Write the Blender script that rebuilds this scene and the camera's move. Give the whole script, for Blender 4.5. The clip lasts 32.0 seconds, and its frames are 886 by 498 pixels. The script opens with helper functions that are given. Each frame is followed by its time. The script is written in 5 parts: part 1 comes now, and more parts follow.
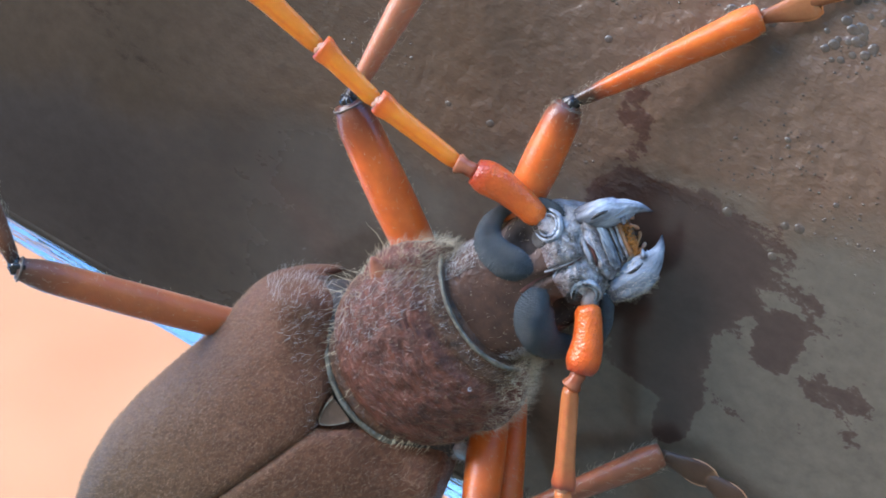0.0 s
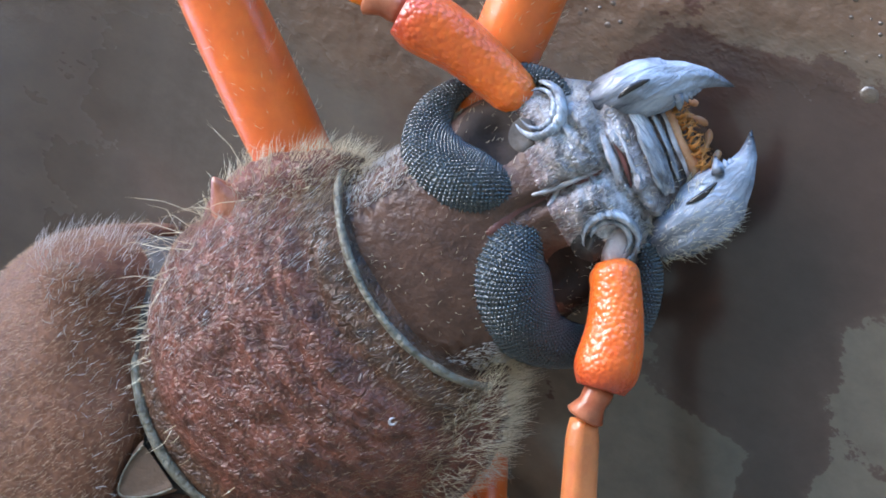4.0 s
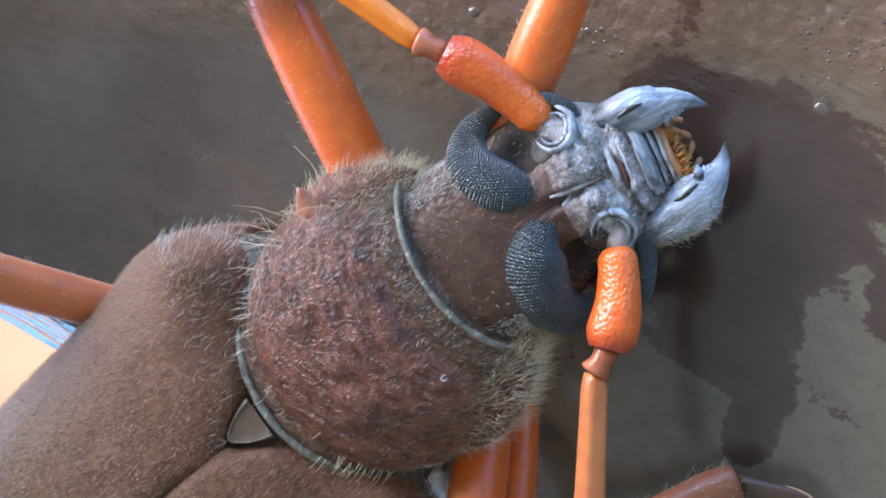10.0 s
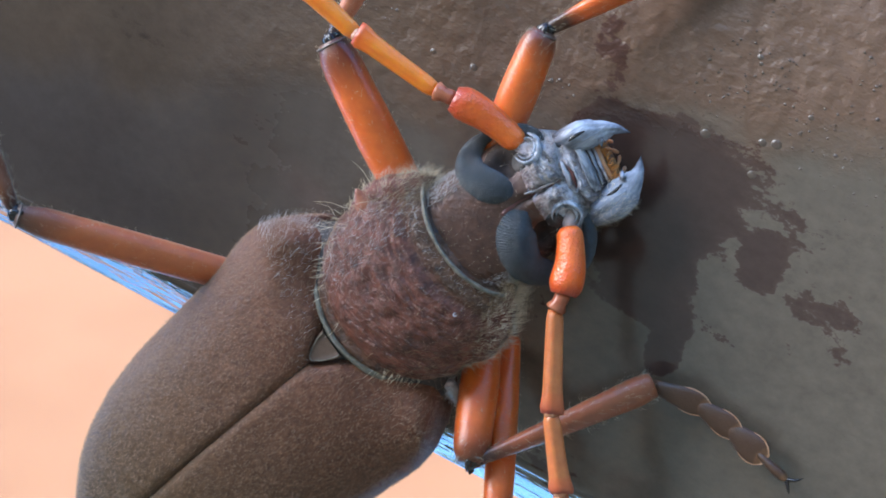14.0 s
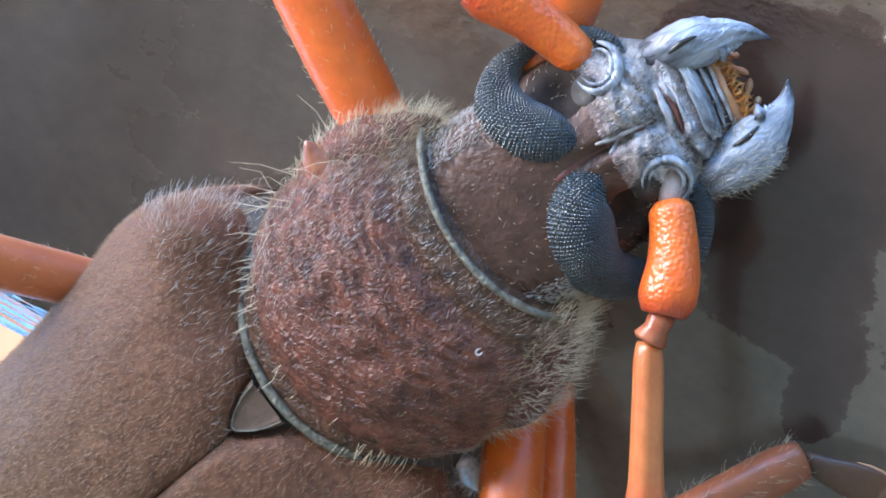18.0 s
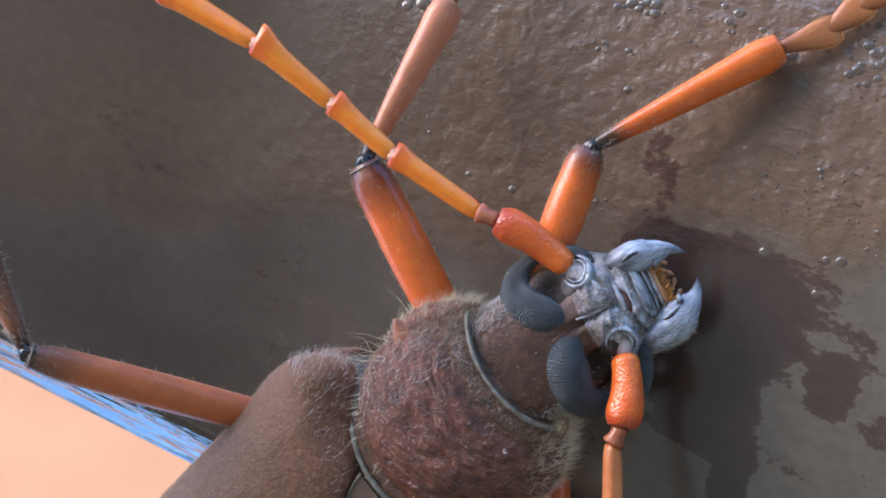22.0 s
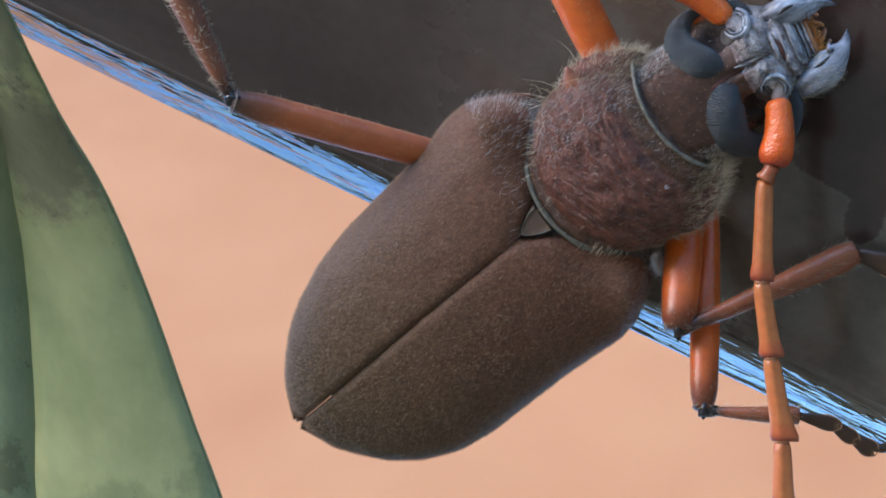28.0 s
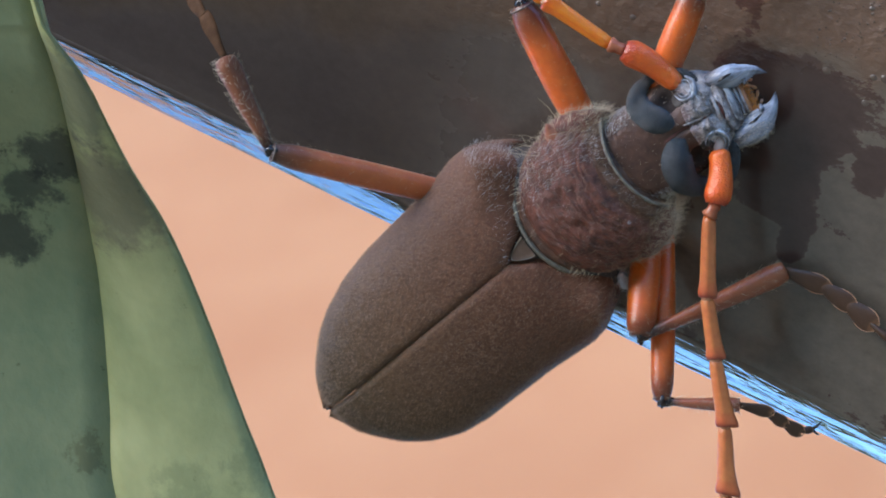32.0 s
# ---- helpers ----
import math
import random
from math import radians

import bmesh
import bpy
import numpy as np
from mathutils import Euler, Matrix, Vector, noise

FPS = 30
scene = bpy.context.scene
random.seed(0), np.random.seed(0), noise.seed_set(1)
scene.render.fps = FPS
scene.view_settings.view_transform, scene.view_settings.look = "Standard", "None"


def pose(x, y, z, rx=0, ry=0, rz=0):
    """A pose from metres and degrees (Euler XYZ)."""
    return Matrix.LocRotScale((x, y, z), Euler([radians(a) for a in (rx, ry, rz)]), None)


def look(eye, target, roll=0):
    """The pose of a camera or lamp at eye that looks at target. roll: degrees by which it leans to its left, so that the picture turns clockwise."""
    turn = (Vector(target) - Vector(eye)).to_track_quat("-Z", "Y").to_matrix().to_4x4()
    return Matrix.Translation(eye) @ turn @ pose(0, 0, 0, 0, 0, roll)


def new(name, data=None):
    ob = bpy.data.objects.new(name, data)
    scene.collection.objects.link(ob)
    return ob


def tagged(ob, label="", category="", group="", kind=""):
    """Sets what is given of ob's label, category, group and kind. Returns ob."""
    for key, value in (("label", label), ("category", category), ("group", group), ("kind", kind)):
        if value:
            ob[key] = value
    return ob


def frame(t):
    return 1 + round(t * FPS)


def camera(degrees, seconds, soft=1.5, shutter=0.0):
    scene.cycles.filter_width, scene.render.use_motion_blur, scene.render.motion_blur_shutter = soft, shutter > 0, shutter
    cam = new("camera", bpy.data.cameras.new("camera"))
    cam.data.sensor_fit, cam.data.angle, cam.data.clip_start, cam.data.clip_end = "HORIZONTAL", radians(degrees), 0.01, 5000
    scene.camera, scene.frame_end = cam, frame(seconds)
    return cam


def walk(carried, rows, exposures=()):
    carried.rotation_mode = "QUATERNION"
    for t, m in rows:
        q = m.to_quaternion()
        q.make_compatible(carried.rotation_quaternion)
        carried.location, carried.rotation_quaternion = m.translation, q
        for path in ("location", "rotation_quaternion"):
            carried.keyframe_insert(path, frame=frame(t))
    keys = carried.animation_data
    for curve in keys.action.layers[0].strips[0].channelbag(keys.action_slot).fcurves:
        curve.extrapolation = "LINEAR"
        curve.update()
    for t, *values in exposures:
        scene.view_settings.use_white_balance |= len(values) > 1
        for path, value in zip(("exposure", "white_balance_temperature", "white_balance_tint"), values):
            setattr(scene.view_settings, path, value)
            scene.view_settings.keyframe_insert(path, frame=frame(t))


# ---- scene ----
cam = camera(32.0, 32.0, soft=1.8)
PATH = [
    (0.0, pose(-0.00676, -0.10290, 1.57986, 126.334, 0.133, -3.028)),
    (0.5, pose(-0.00645, -0.08932, 1.58701, 127.231, 0.374, -3.291)),
    (1.0, pose(-0.00550, -0.08403, 1.59068, 127.137, 0.520, -3.402)),
    (1.5, pose(-0.00415, -0.07337, 1.59704, 127.309, 0.617, -3.311)),
    (2.0, pose(-0.00244, -0.06762, 1.60114, 126.292, 0.403, -2.771)),
    (2.5, pose(-0.00213, -0.06690, 1.60199, 126.195, 0.404, -2.404)),
    (3.0, pose(-0.00188, -0.06467, 1.60231, 126.480, 0.406, -2.313)),
    (3.5, pose(0.00092, -0.04869, 1.60373, 133.652, -0.087, -2.768)),
    (5.5, pose(0.00155, -0.05104, 1.60493, 132.922, -0.342, -1.569)),
    (6.0, pose(0.00169, -0.05117, 1.60478, 132.354, -0.487, -1.372)),
    (6.5, pose(0.00172, -0.05181, 1.60432, 131.628, -0.502, -0.878)),
    (7.0, pose(0.00165, -0.05161, 1.60444, 131.421, -0.430, -0.925)),
    (7.5, pose(0.00171, -0.05239, 1.60366, 131.516, -0.768, -0.517)),
    (8.0, pose(0.00160, -0.05259, 1.60351, 131.854, -0.733, -0.445)),
    (8.5, pose(0.00160, -0.05426, 1.60164, 132.481, -0.884, -0.520)),
    (9.0, pose(0.00162, -0.05669, 1.59934, 132.551, -0.785, -0.394)),
    (9.5, pose(0.00163, -0.06064, 1.59544, 132.889, -0.878, -0.331)),
    (10.0, pose(0.00161, -0.06254, 1.59343, 132.405, -0.797, -0.192)),
    (10.5, pose(0.00160, -0.06372, 1.59223, 131.898, -0.762, -0.084)),
    (11.0, pose(0.00153, -0.06948, 1.58644, 132.162, -0.856, -0.005)),
    (11.5, pose(0.00152, -0.07581, 1.58001, 132.574, -0.770, -0.049)),
    (12.0, pose(0.00159, -0.08094, 1.57470, 133.061, -0.724, 0.029)),
    (12.5, pose(0.00154, -0.08442, 1.57137, 132.839, -0.698, 0.159)),
    (13.0, pose(0.00158, -0.08778, 1.56789, 133.019, -0.686, 0.325)),
    (13.5, pose(0.00170, -0.09151, 1.56433, 132.734, -0.788, 0.406)),
    (14.0, pose(0.00174, -0.09225, 1.56372, 132.519, -0.679, 0.347)),
    (14.5, pose(0.00169, -0.08553, 1.57065, 131.774, -0.802, 0.645)),
    (16.5, pose(-0.00364, -0.06563, 1.58725, 132.449, 1.079, -0.709)),
    (17.0, pose(-0.00324, -0.05892, 1.59429, 131.710, 1.136, -0.407)),
    (17.5, pose(-0.00305, -0.05539, 1.59804, 131.307, 1.354, -0.941)),
    (18.0, pose(-0.00283, -0.05438, 1.59906, 131.856, 1.670, -0.976)),
    (18.5, pose(-0.00300, -0.05521, 1.59806, 132.966, 1.735, -1.203)),
    (19.0, pose(-0.00304, -0.05848, 1.59468, 134.673, 1.702, -1.443)),
    (19.5, pose(-0.00328, -0.06157, 1.59145, 136.557, 1.674, -1.402)),
    (20.0, pose(-0.00327, -0.06254, 1.59040, 138.209, 1.455, -1.198)),
    (20.5, pose(-0.00341, -0.06487, 1.58812, 139.128, 1.322, -0.723)),
    (21.0, pose(-0.00350, -0.06994, 1.58291, 139.147, 1.130, -0.420)),
    (21.5, pose(-0.00399, -0.07915, 1.57382, 139.129, 1.051, 0.084)),
    (22.0, pose(-0.00426, -0.08501, 1.56783, 138.343, 0.988, 0.345)),
    (22.5, pose(-0.00441, -0.08722, 1.56549, 138.631, 0.680, 0.850)),
    (23.0, pose(-0.00439, -0.08967, 1.56281, 139.043, 0.523, 0.966)),
    (23.5, pose(-0.00449, -0.09225, 1.56027, 138.616, 0.174, 1.318)),
    (24.0, pose(-0.00448, -0.09299, 1.55975, 136.625, -0.059, 1.667)),
    (24.5, pose(-0.00459, -0.09399, 1.55887, 135.292, -0.153, 1.954)),
    (25.0, pose(-0.00456, -0.09487, 1.55804, 135.342, -0.614, 2.446)),
    (25.5, pose(-0.00467, -0.09636, 1.55640, 133.587, -1.410, 3.192)),
    (26.0, pose(-0.00464, -0.09831, 1.55447, 130.968, -1.791, 3.468)),
    (26.5, pose(-0.00481, -0.09864, 1.55423, 130.118, -1.999, 3.584)),
    (28.5, pose(-0.01589, -0.08872, 1.56538, 128.476, -0.295, 1.471)),
    (29.0, pose(-0.01798, -0.07652, 1.57350, 127.998, 0.008, 0.894)),
    (29.5, pose(-0.01596, -0.07326, 1.57618, 127.188, -0.498, 1.757)),
    (30.0, pose(-0.01741, -0.07266, 1.57519, 128.382, -0.420, 1.339)),
    (30.5, pose(-0.01587, -0.07595, 1.57144, 128.995, -0.235, 1.438)),
    (31.0, pose(-0.01278, -0.10382, 1.55817, 126.843, -0.332, 2.457)),
    (31.5, pose(-0.01365, -0.11873, 1.55095, 126.011, 0.039, 2.450)),
    (32.0, pose(-0.01214, -0.12319, 1.54869, 126.217, -0.014, 2.601)),
]
walk(cam, PATH, [(0.0, 2.69, 6550, 10), (5.0, 3.06, 6600, 10), (10.0, 3.02, 6600, 10), (11.0, 2.82, 6550, 10), (14.0, 2.62, 6550, 10), (17.0, 2.80, 6550, 10), (18.0, 3.12, 6550, 10), (20.0, 2.84, 6700, 10), (21.0, 2.74, 6850, 16), (22.0, 2.56, 6850, 16), (23.0, 2.64, 6850, 16), (25.6, 2.86, 6850, 16), (26.0, 2.06, 6850, 13), (29.0, 2.18, 6850, 13), (30.0, 2.10, 6850, 13), (31.0, 2.18, 6850, 13), (32.0, 2.18, 6850, 13)])

# ---- light ----
world = bpy.data.worlds.new("daylight")
scene.world = world
world.use_nodes = True
wn = world.node_tree
sky = wn.nodes.new("ShaderNodeTexSky")
sky.sky_type = "NISHITA"
sky.sun_disc = False
sky.sun_elevation, sky.sun_rotation = radians(14.5), radians(-121)
sky.air_density, sky.dust_density, sky.ozone_density = 0.8, 0.0, 6.0
wn.links.new(sky.outputs["Color"], wn.nodes["Background"].inputs["Color"])
wn.nodes["Background"].inputs["Strength"].default_value = 0.15
sun_lamp = bpy.data.lights.new("sun", "SUN")
sun_lamp.energy, sun_lamp.angle, sun_lamp.color = 1.5, radians(48), (1.0, 0.96, 0.92)
sun = new("sun", sun_lamp)
sun.matrix_world = look((-8.3, -5.0, 1.65 + 2.5), (0, 0, 1.65))

# ---- frames of reference ----
# The beetle and its pole are drawn in millimetres: x to the right, y down, z away, seen from 42 degrees below.
PITCH = radians(42)
DRAWN = Matrix.Translation((0, 0, 1.65)) @ Matrix(((1, 0, 0, 0), (0, math.sin(PITCH), math.cos(PITCH), 0), (0, -math.cos(PITCH), math.sin(PITCH), 0), (0, 0, 0, 1))) @ Matrix.Scale(0.001, 4)
FWD, LEFT, UP = Vector((0.7576, -0.5656, -0.3258)), Vector((-0.5982, -0.8013, 0.0)), Vector((-0.2611, 0.1949, -0.9454))
ORIGIN = Vector((-3.25, 6.64, 1.94))
RAIL_DIR = Vector((0.8523, 0.4057, -0.3301)).normalized()
RAIL_UP = Vector((-0.40, 0.10, -0.91))
RAIL_UP = (RAIL_UP - RAIL_DIR * RAIL_UP.dot(RAIL_DIR)).normalized()
RAIL_SIDE = RAIL_DIR.cross(RAIL_UP)
RAIL_MID = Vector((24.65, -9.25, -1.4))
HEAD_TURN = radians(-10)


def Bd(x, y, z):
    """Beetle coordinates (forward, left, up) to drawn millimetres."""
    return ORIGIN + x * FWD + y * LEFT + z * UP


def Hd(x, y, z):
    """Head coordinates to drawn millimetres; the head nods down towards the jaws."""
    c, s = math.cos(HEAD_TURN), math.sin(HEAD_TURN)
    p = Bd(10 + x * c - y * s, 2.5 + x * s + y * c, z - 0.8)
    nod = 0.2 * max(0.0, x + 3)
    k = 1 + nod / 112
    return Vector((p.x * k, p.y * k, p.z + nod))


def rail_height(across):
    return -across * across / (600 if across > 0 else 120)


def on_rail(along, across, lift=0.0):
    """A point on the rail's upper face: millimetres along it and across it."""
    return RAIL_MID + along * RAIL_DIR + across * RAIL_SIDE + (rail_height(across) + lift) * RAIL_UP


# ---- materials ----
def mat(name, colour, rough=0.5, second=None, size=1500.0, mix=0.5, bump=0.0, bump_size=4000.0, metal=0.0, coat=0.0, sss=0.0, spec=0.5, detail=6.0, kind="noise", stretch=None, along=None, sheen=0.0, deep=0.3, grain=None):
    m = bpy.data.materials.new(name)
    m.use_nodes = True
    nt = m.node_tree
    b = nt.nodes["Principled BSDF"]
    b.inputs["Roughness"].default_value = rough
    b.inputs["Metallic"].default_value = metal
    b.inputs["Coat Weight"].default_value = coat
    b.inputs["Coat Roughness"].default_value = 0.15
    b.inputs["Specular IOR Level"].default_value = spec
    b.inputs["Sheen Weight"].default_value = sheen
    b.inputs["Base Color"].default_value = (*colour, 1)
    if sss:
        b.inputs["Subsurface Weight"].default_value = sss
        b.inputs["Subsurface Radius"].default_value = (1.0, 0.35, 0.1)
        b.inputs["Subsurface Scale"].default_value = 0.0012
    tc = nt.nodes.new("ShaderNodeTexCoord")
    src = tc.outputs["Object"]
    if stretch:
        mp = nt.nodes.new("ShaderNodeMapping")
        mp.inputs["Scale"].default_value = stretch
        nt.links.new(src, mp.inputs["Vector"])
        src = mp.outputs["Vector"]
    if grain:
        mp = nt.nodes.new("ShaderNodeMapping")
        mp.vector_type = "TEXTURE"
        mp.inputs["Rotation"].default_value = Vector((1, 0, 0)).rotation_difference((DRAWN.to_3x3() @ grain).normalized()).to_euler()
        mp.inputs["Scale"].default_value = (5, 1, 1)
        nt.links.new(src, mp.inputs["Vector"])
        src = mp.outputs["Vector"]
    out = None
    if second:
        n = nt.nodes.new("ShaderNodeTexNoise")
        n.inputs["Scale"].default_value, n.inputs["Detail"].default_value, n.inputs["Roughness"].default_value = size, detail, 0.65
        nt.links.new(src, n.inputs["Vector"])
        r = nt.nodes.new("ShaderNodeValToRGB")
        r.color_ramp.elements[0].position, r.color_ramp.elements[1].position = mix - 0.16, mix + 0.16
        r.color_ramp.elements[0].color, r.color_ramp.elements[1].color = (*colour, 1), (*second, 1)
        nt.links.new(n.outputs["Fac"], r.inputs["Fac"])
        out = r.outputs["Color"]
    if along:
        at = nt.nodes.new("ShaderNodeAttribute")
        at.attribute_name = "along"
        r2 = nt.nodes.new("ShaderNodeValToRGB")
        r2.color_ramp.elements[0].position, r2.color_ramp.elements[0].color = along[0][0], (*along[0][1], 1)
        r2.color_ramp.elements[1].position, r2.color_ramp.elements[1].color = along[-1][0], (*along[-1][1], 1)
        for p, c in along[1:-1]:
            r2.color_ramp.elements.new(p).color = (*c, 1)
        nt.links.new(at.outputs["Fac"], r2.inputs["Fac"])
        mul = nt.nodes.new("ShaderNodeMix")
        mul.data_type, mul.blend_type = "RGBA", "MULTIPLY"
        mul.inputs["Factor"].default_value = 1.0
        if out is None:
            mul.inputs[6].default_value = (*colour, 1)
        else:
            nt.links.new(out, mul.inputs[6])
        nt.links.new(r2.outputs["Color"], mul.inputs[7])
        out = mul.outputs[2]
    if out is not None:
        nt.links.new(out, b.inputs["Base Color"])
    if bump:
        if kind == "ridge":
            h = nt.nodes.new("ShaderNodeTexNoise")
            h.inputs["Scale"].default_value, h.inputs["Detail"].default_value, h.inputs["Roughness"].default_value, h.inputs["Distortion"].default_value = bump_size, 3.0, 0.5, 0.8
            sb = nt.nodes.new("ShaderNodeMath")
            sb.operation = "SUBTRACT"
            sb.inputs[1].default_value = 0.5
            ab_ = nt.nodes.new("ShaderNodeMath")
            ab_.operation = "ABSOLUTE"
            nt.links.new(h.outputs["Fac"], sb.inputs[0])
            nt.links.new(sb.outputs[0], ab_.inputs[0])
            pw = nt.nodes.new("ShaderNodeMath")
            pw.operation = "MULTIPLY"
            pw.inputs[1].default_value = 4.0
            nt.links.new(ab_.outputs[0], pw.inputs[0])
            hs = pw.outputs[0]
        elif kind == "noise":
            h = nt.nodes.new("ShaderNodeTexNoise")
            h.inputs["Scale"].default_value, h.inputs["Detail"].default_value, h.inputs["Roughness"].default_value = bump_size, 4.0, 0.6
            hs = h.outputs["Fac"]
        else:
            h = nt.nodes.new("ShaderNodeTexVoronoi")
            h.inputs["Scale"].default_value = bump_size
            if kind == "facet":
                h.inputs["Randomness"].default_value = 0.15
            hs = h.outputs["Distance"]
        nt.links.new(src, h.inputs["Vector"])
        bp = nt.nodes.new("ShaderNodeBump")
        bp.inputs["Strength"].default_value = bump
        bp.inputs["Distance"].default_value = deep / bump_size
        if kind not in ("noise", "ridge"):
            bp.invert = True
        nt.links.new(hs, bp.inputs["Height"])
        nt.links.new(bp.outputs["Normal"], b.inputs["Normal"])
        if coat:
            nt.links.new(bp.outputs["Normal"], b.inputs["Coat Normal"])
    return m


ELYTRON = mat("elytron_brown", (0.080, 0.036, 0.020), 0.6, (0.142, 0.067, 0.037), 2100, 0.52, 0.6, 2600, kind="noise", deep=0.6, spec=0.3, detail=4, sheen=0.06,
              along=[(0.0, (1.12, 0.88, 0.8)), (0.12, (1.12, 0.94, 0.86)), (0.4, (1.0, 0.98, 0.9)), (0.75, (0.86, 1.0, 0.78)), (1.0, (0.76, 0.98, 0.62))])
PRONOTUM = mat("pronotum_red_brown", (0.058, 0.021, 0.014), 0.36, (0.180, 0.058, 0.036), 1100, 0.5, 0.7, 2600, kind="ridge", deep=0.4, spec=0.4,
               along=[(0.0, (0.72, 1.0, 0.9)), (0.08, (0.7, 0.95, 0.85)), (0.16, (1, 1, 1)), (0.8, (1, 1, 1)), (0.89, (0.62, 0.9, 0.82)), (1.0, (0.7, 1.0, 0.9))])
RIM = mat("rim_grey_brown", (0.075, 0.066, 0.050), 0.45, (0.20, 0.18, 0.14), 1500, 0.5, 1.0, 2000, deep=0.6)
SPINE = mat("spine_orange_brown", (0.22, 0.068, 0.035), 0.3, (0.40, 0.17, 0.10), 900, 0.5, 0.6, 2000)
SHIELD = mat("shield_brown", (0.085, 0.048, 0.030), 0.65, (0.125, 0.072, 0.046), 1200, 0.5, 0.5, 2000)
HEAD = mat("head_brown", (0.052, 0.024, 0.016), 0.44, (0.100, 0.047, 0.031), 900, 0.5, 0.7, 3200, deep=0.5, spec=0.35)
# Ramp darkens the face under its plates for the shade in their gaps.
FACE = mat("face_grey", (0.065, 0.050, 0.046), 0.28, (0.60, 0.57, 0.59), 1000, 0.5, 0.8, 2300, kind="ridge", deep=0.45, spec=0.45,
           along=[(0.0, (0.55, 0.37, 0.33)), (0.12, (0.8, 0.7, 0.68)), (0.28, (1, 1, 1)), (0.64, (1, 1, 1.04)), (0.73, (0.3, 0.25, 0.25)), (1.0, (0.3, 0.22, 0.2))])
SEAM_PALE = mat("seam_pale", (0.24, 0.20, 0.20), 0.26, (0.54, 0.50, 0.52), 1200, 0.5, 0.4, 3000)
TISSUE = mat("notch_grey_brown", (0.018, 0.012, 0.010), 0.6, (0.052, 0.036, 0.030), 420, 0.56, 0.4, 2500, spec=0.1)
SEAM = mat("seam_red_brown", (0.10, 0.028, 0.024), 0.3, (0.16, 0.05, 0.04), 900, 0.5, 0.5, 2500)
JAW = mat("jaw_blue_grey", (0.10, 0.105, 0.125), 0.24, (0.52, 0.55, 0.62), 1300, 0.5, 0.7, 2600, kind="ridge", grain=LEFT)
JAW_TIP = mat("jaw_blue_grey_black_tip", (0.10, 0.113, 0.145), 0.22, (0.40, 0.445, 0.545), 1000, 0.48, 0.5, 2000, kind="ridge", grain=FWD,
              along=[(0.0, (0.3, 0.27, 0.27)), (0.16, (0.6, 0.56, 0.55)), (0.36, (1, 1, 1)), (0.78, (1, 1, 1)), (0.9, (0.45, 0.45, 0.47)), (1.0, (0.06, 0.06, 0.06))])
EYE = mat("eye_dark", (0.020, 0.024, 0.028), 0.18, (0.05, 0.06, 0.065), 600, 0.5, 1.0, 4900, kind="facet", deep=0.6)
FACET = mat("eye_facet", (0.020, 0.025, 0.030), 0.14, (0.034, 0.042, 0.048), 600, 0.5, spec=0.8)
# Near-black colour for shade inside the sockets, eye notches and waist gap.
RECESS_SHADE = mat("recess_shade", (0.016, 0.012, 0.011), 0.7, (0.05, 0.04, 0.036), 1500, 0.5, 0.4, 2500)
LEG = mat("leg_orange", (0.74, 0.145, 0.018), 0.38, (0.60, 0.107, 0.013), 500, 0.5, 0.35, 3500, sss=0.25,
          along=[(0.0, (1, 1, 1)), (0.74, (1, 1, 1)), (0.9, (0.34, 0.36, 0.6)), (1.0, (0.13, 0.2, 0.55))], sheen=0.03, coat=0.2)
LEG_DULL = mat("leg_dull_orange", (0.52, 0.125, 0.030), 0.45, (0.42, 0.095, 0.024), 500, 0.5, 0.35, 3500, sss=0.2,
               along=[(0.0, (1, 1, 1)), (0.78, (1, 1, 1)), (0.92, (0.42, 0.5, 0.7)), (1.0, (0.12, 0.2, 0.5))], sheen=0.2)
SHIN = mat("shin_orange", (0.80, 0.17, 0.018), 0.36, (0.66, 0.12, 0.012), 500, 0.5, 0.35, 3500, sss=0.25,
           along=[(0.0, (0.05, 0.1, 0.3)), (0.10, (0.10, 0.14, 0.3)), (0.2, (0.9, 0.8, 0.7)), (1.0, (1, 1, 1))], sheen=0.03, coat=0.2)
SHIN_PALE = mat("shin_pale_orange", (0.56, 0.19, 0.085), 0.45, (0.46, 0.15, 0.07), 500, 0.5, 0.35, 3500, sss=0.2,
                along=[(0.0, (0.05, 0.1, 0.3)), (0.08, (0.12, 0.16, 0.3)), (0.16, (0.9, 0.85, 0.8)), (1.0, (1, 1, 1))], sheen=0.15)
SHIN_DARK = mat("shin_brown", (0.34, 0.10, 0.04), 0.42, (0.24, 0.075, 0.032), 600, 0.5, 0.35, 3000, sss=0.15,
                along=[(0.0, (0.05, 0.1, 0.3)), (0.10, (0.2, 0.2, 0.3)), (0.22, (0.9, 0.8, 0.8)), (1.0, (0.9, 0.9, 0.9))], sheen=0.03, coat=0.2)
SHIN_HIND = mat("shin_dark_brown", (0.25, 0.085, 0.036), 0.5, (0.17, 0.058, 0.026), 500, 0.5, 0.5, 2500, spec=0.2,
                along=[(0.0, (0.1, 0.15, 0.3)), (0.10, (0.4, 0.4, 0.4)), (0.22, (1, 1, 1)), (1.0, (0.8, 0.8, 0.8))], sheen=0.1)
FOOT = mat("foot_orange_brown", (0.62, 0.22, 0.075), 0.45, (0.50, 0.16, 0.05), 900, 0.5, 0.5, 3000, sss=0.1,
           along=[(0.0, (0.3, 0.25, 0.25)), (0.3, (0.55, 0.5, 0.5)), (0.8, (0.75, 0.75, 0.75)), (1.0, (1, 1, 1))])
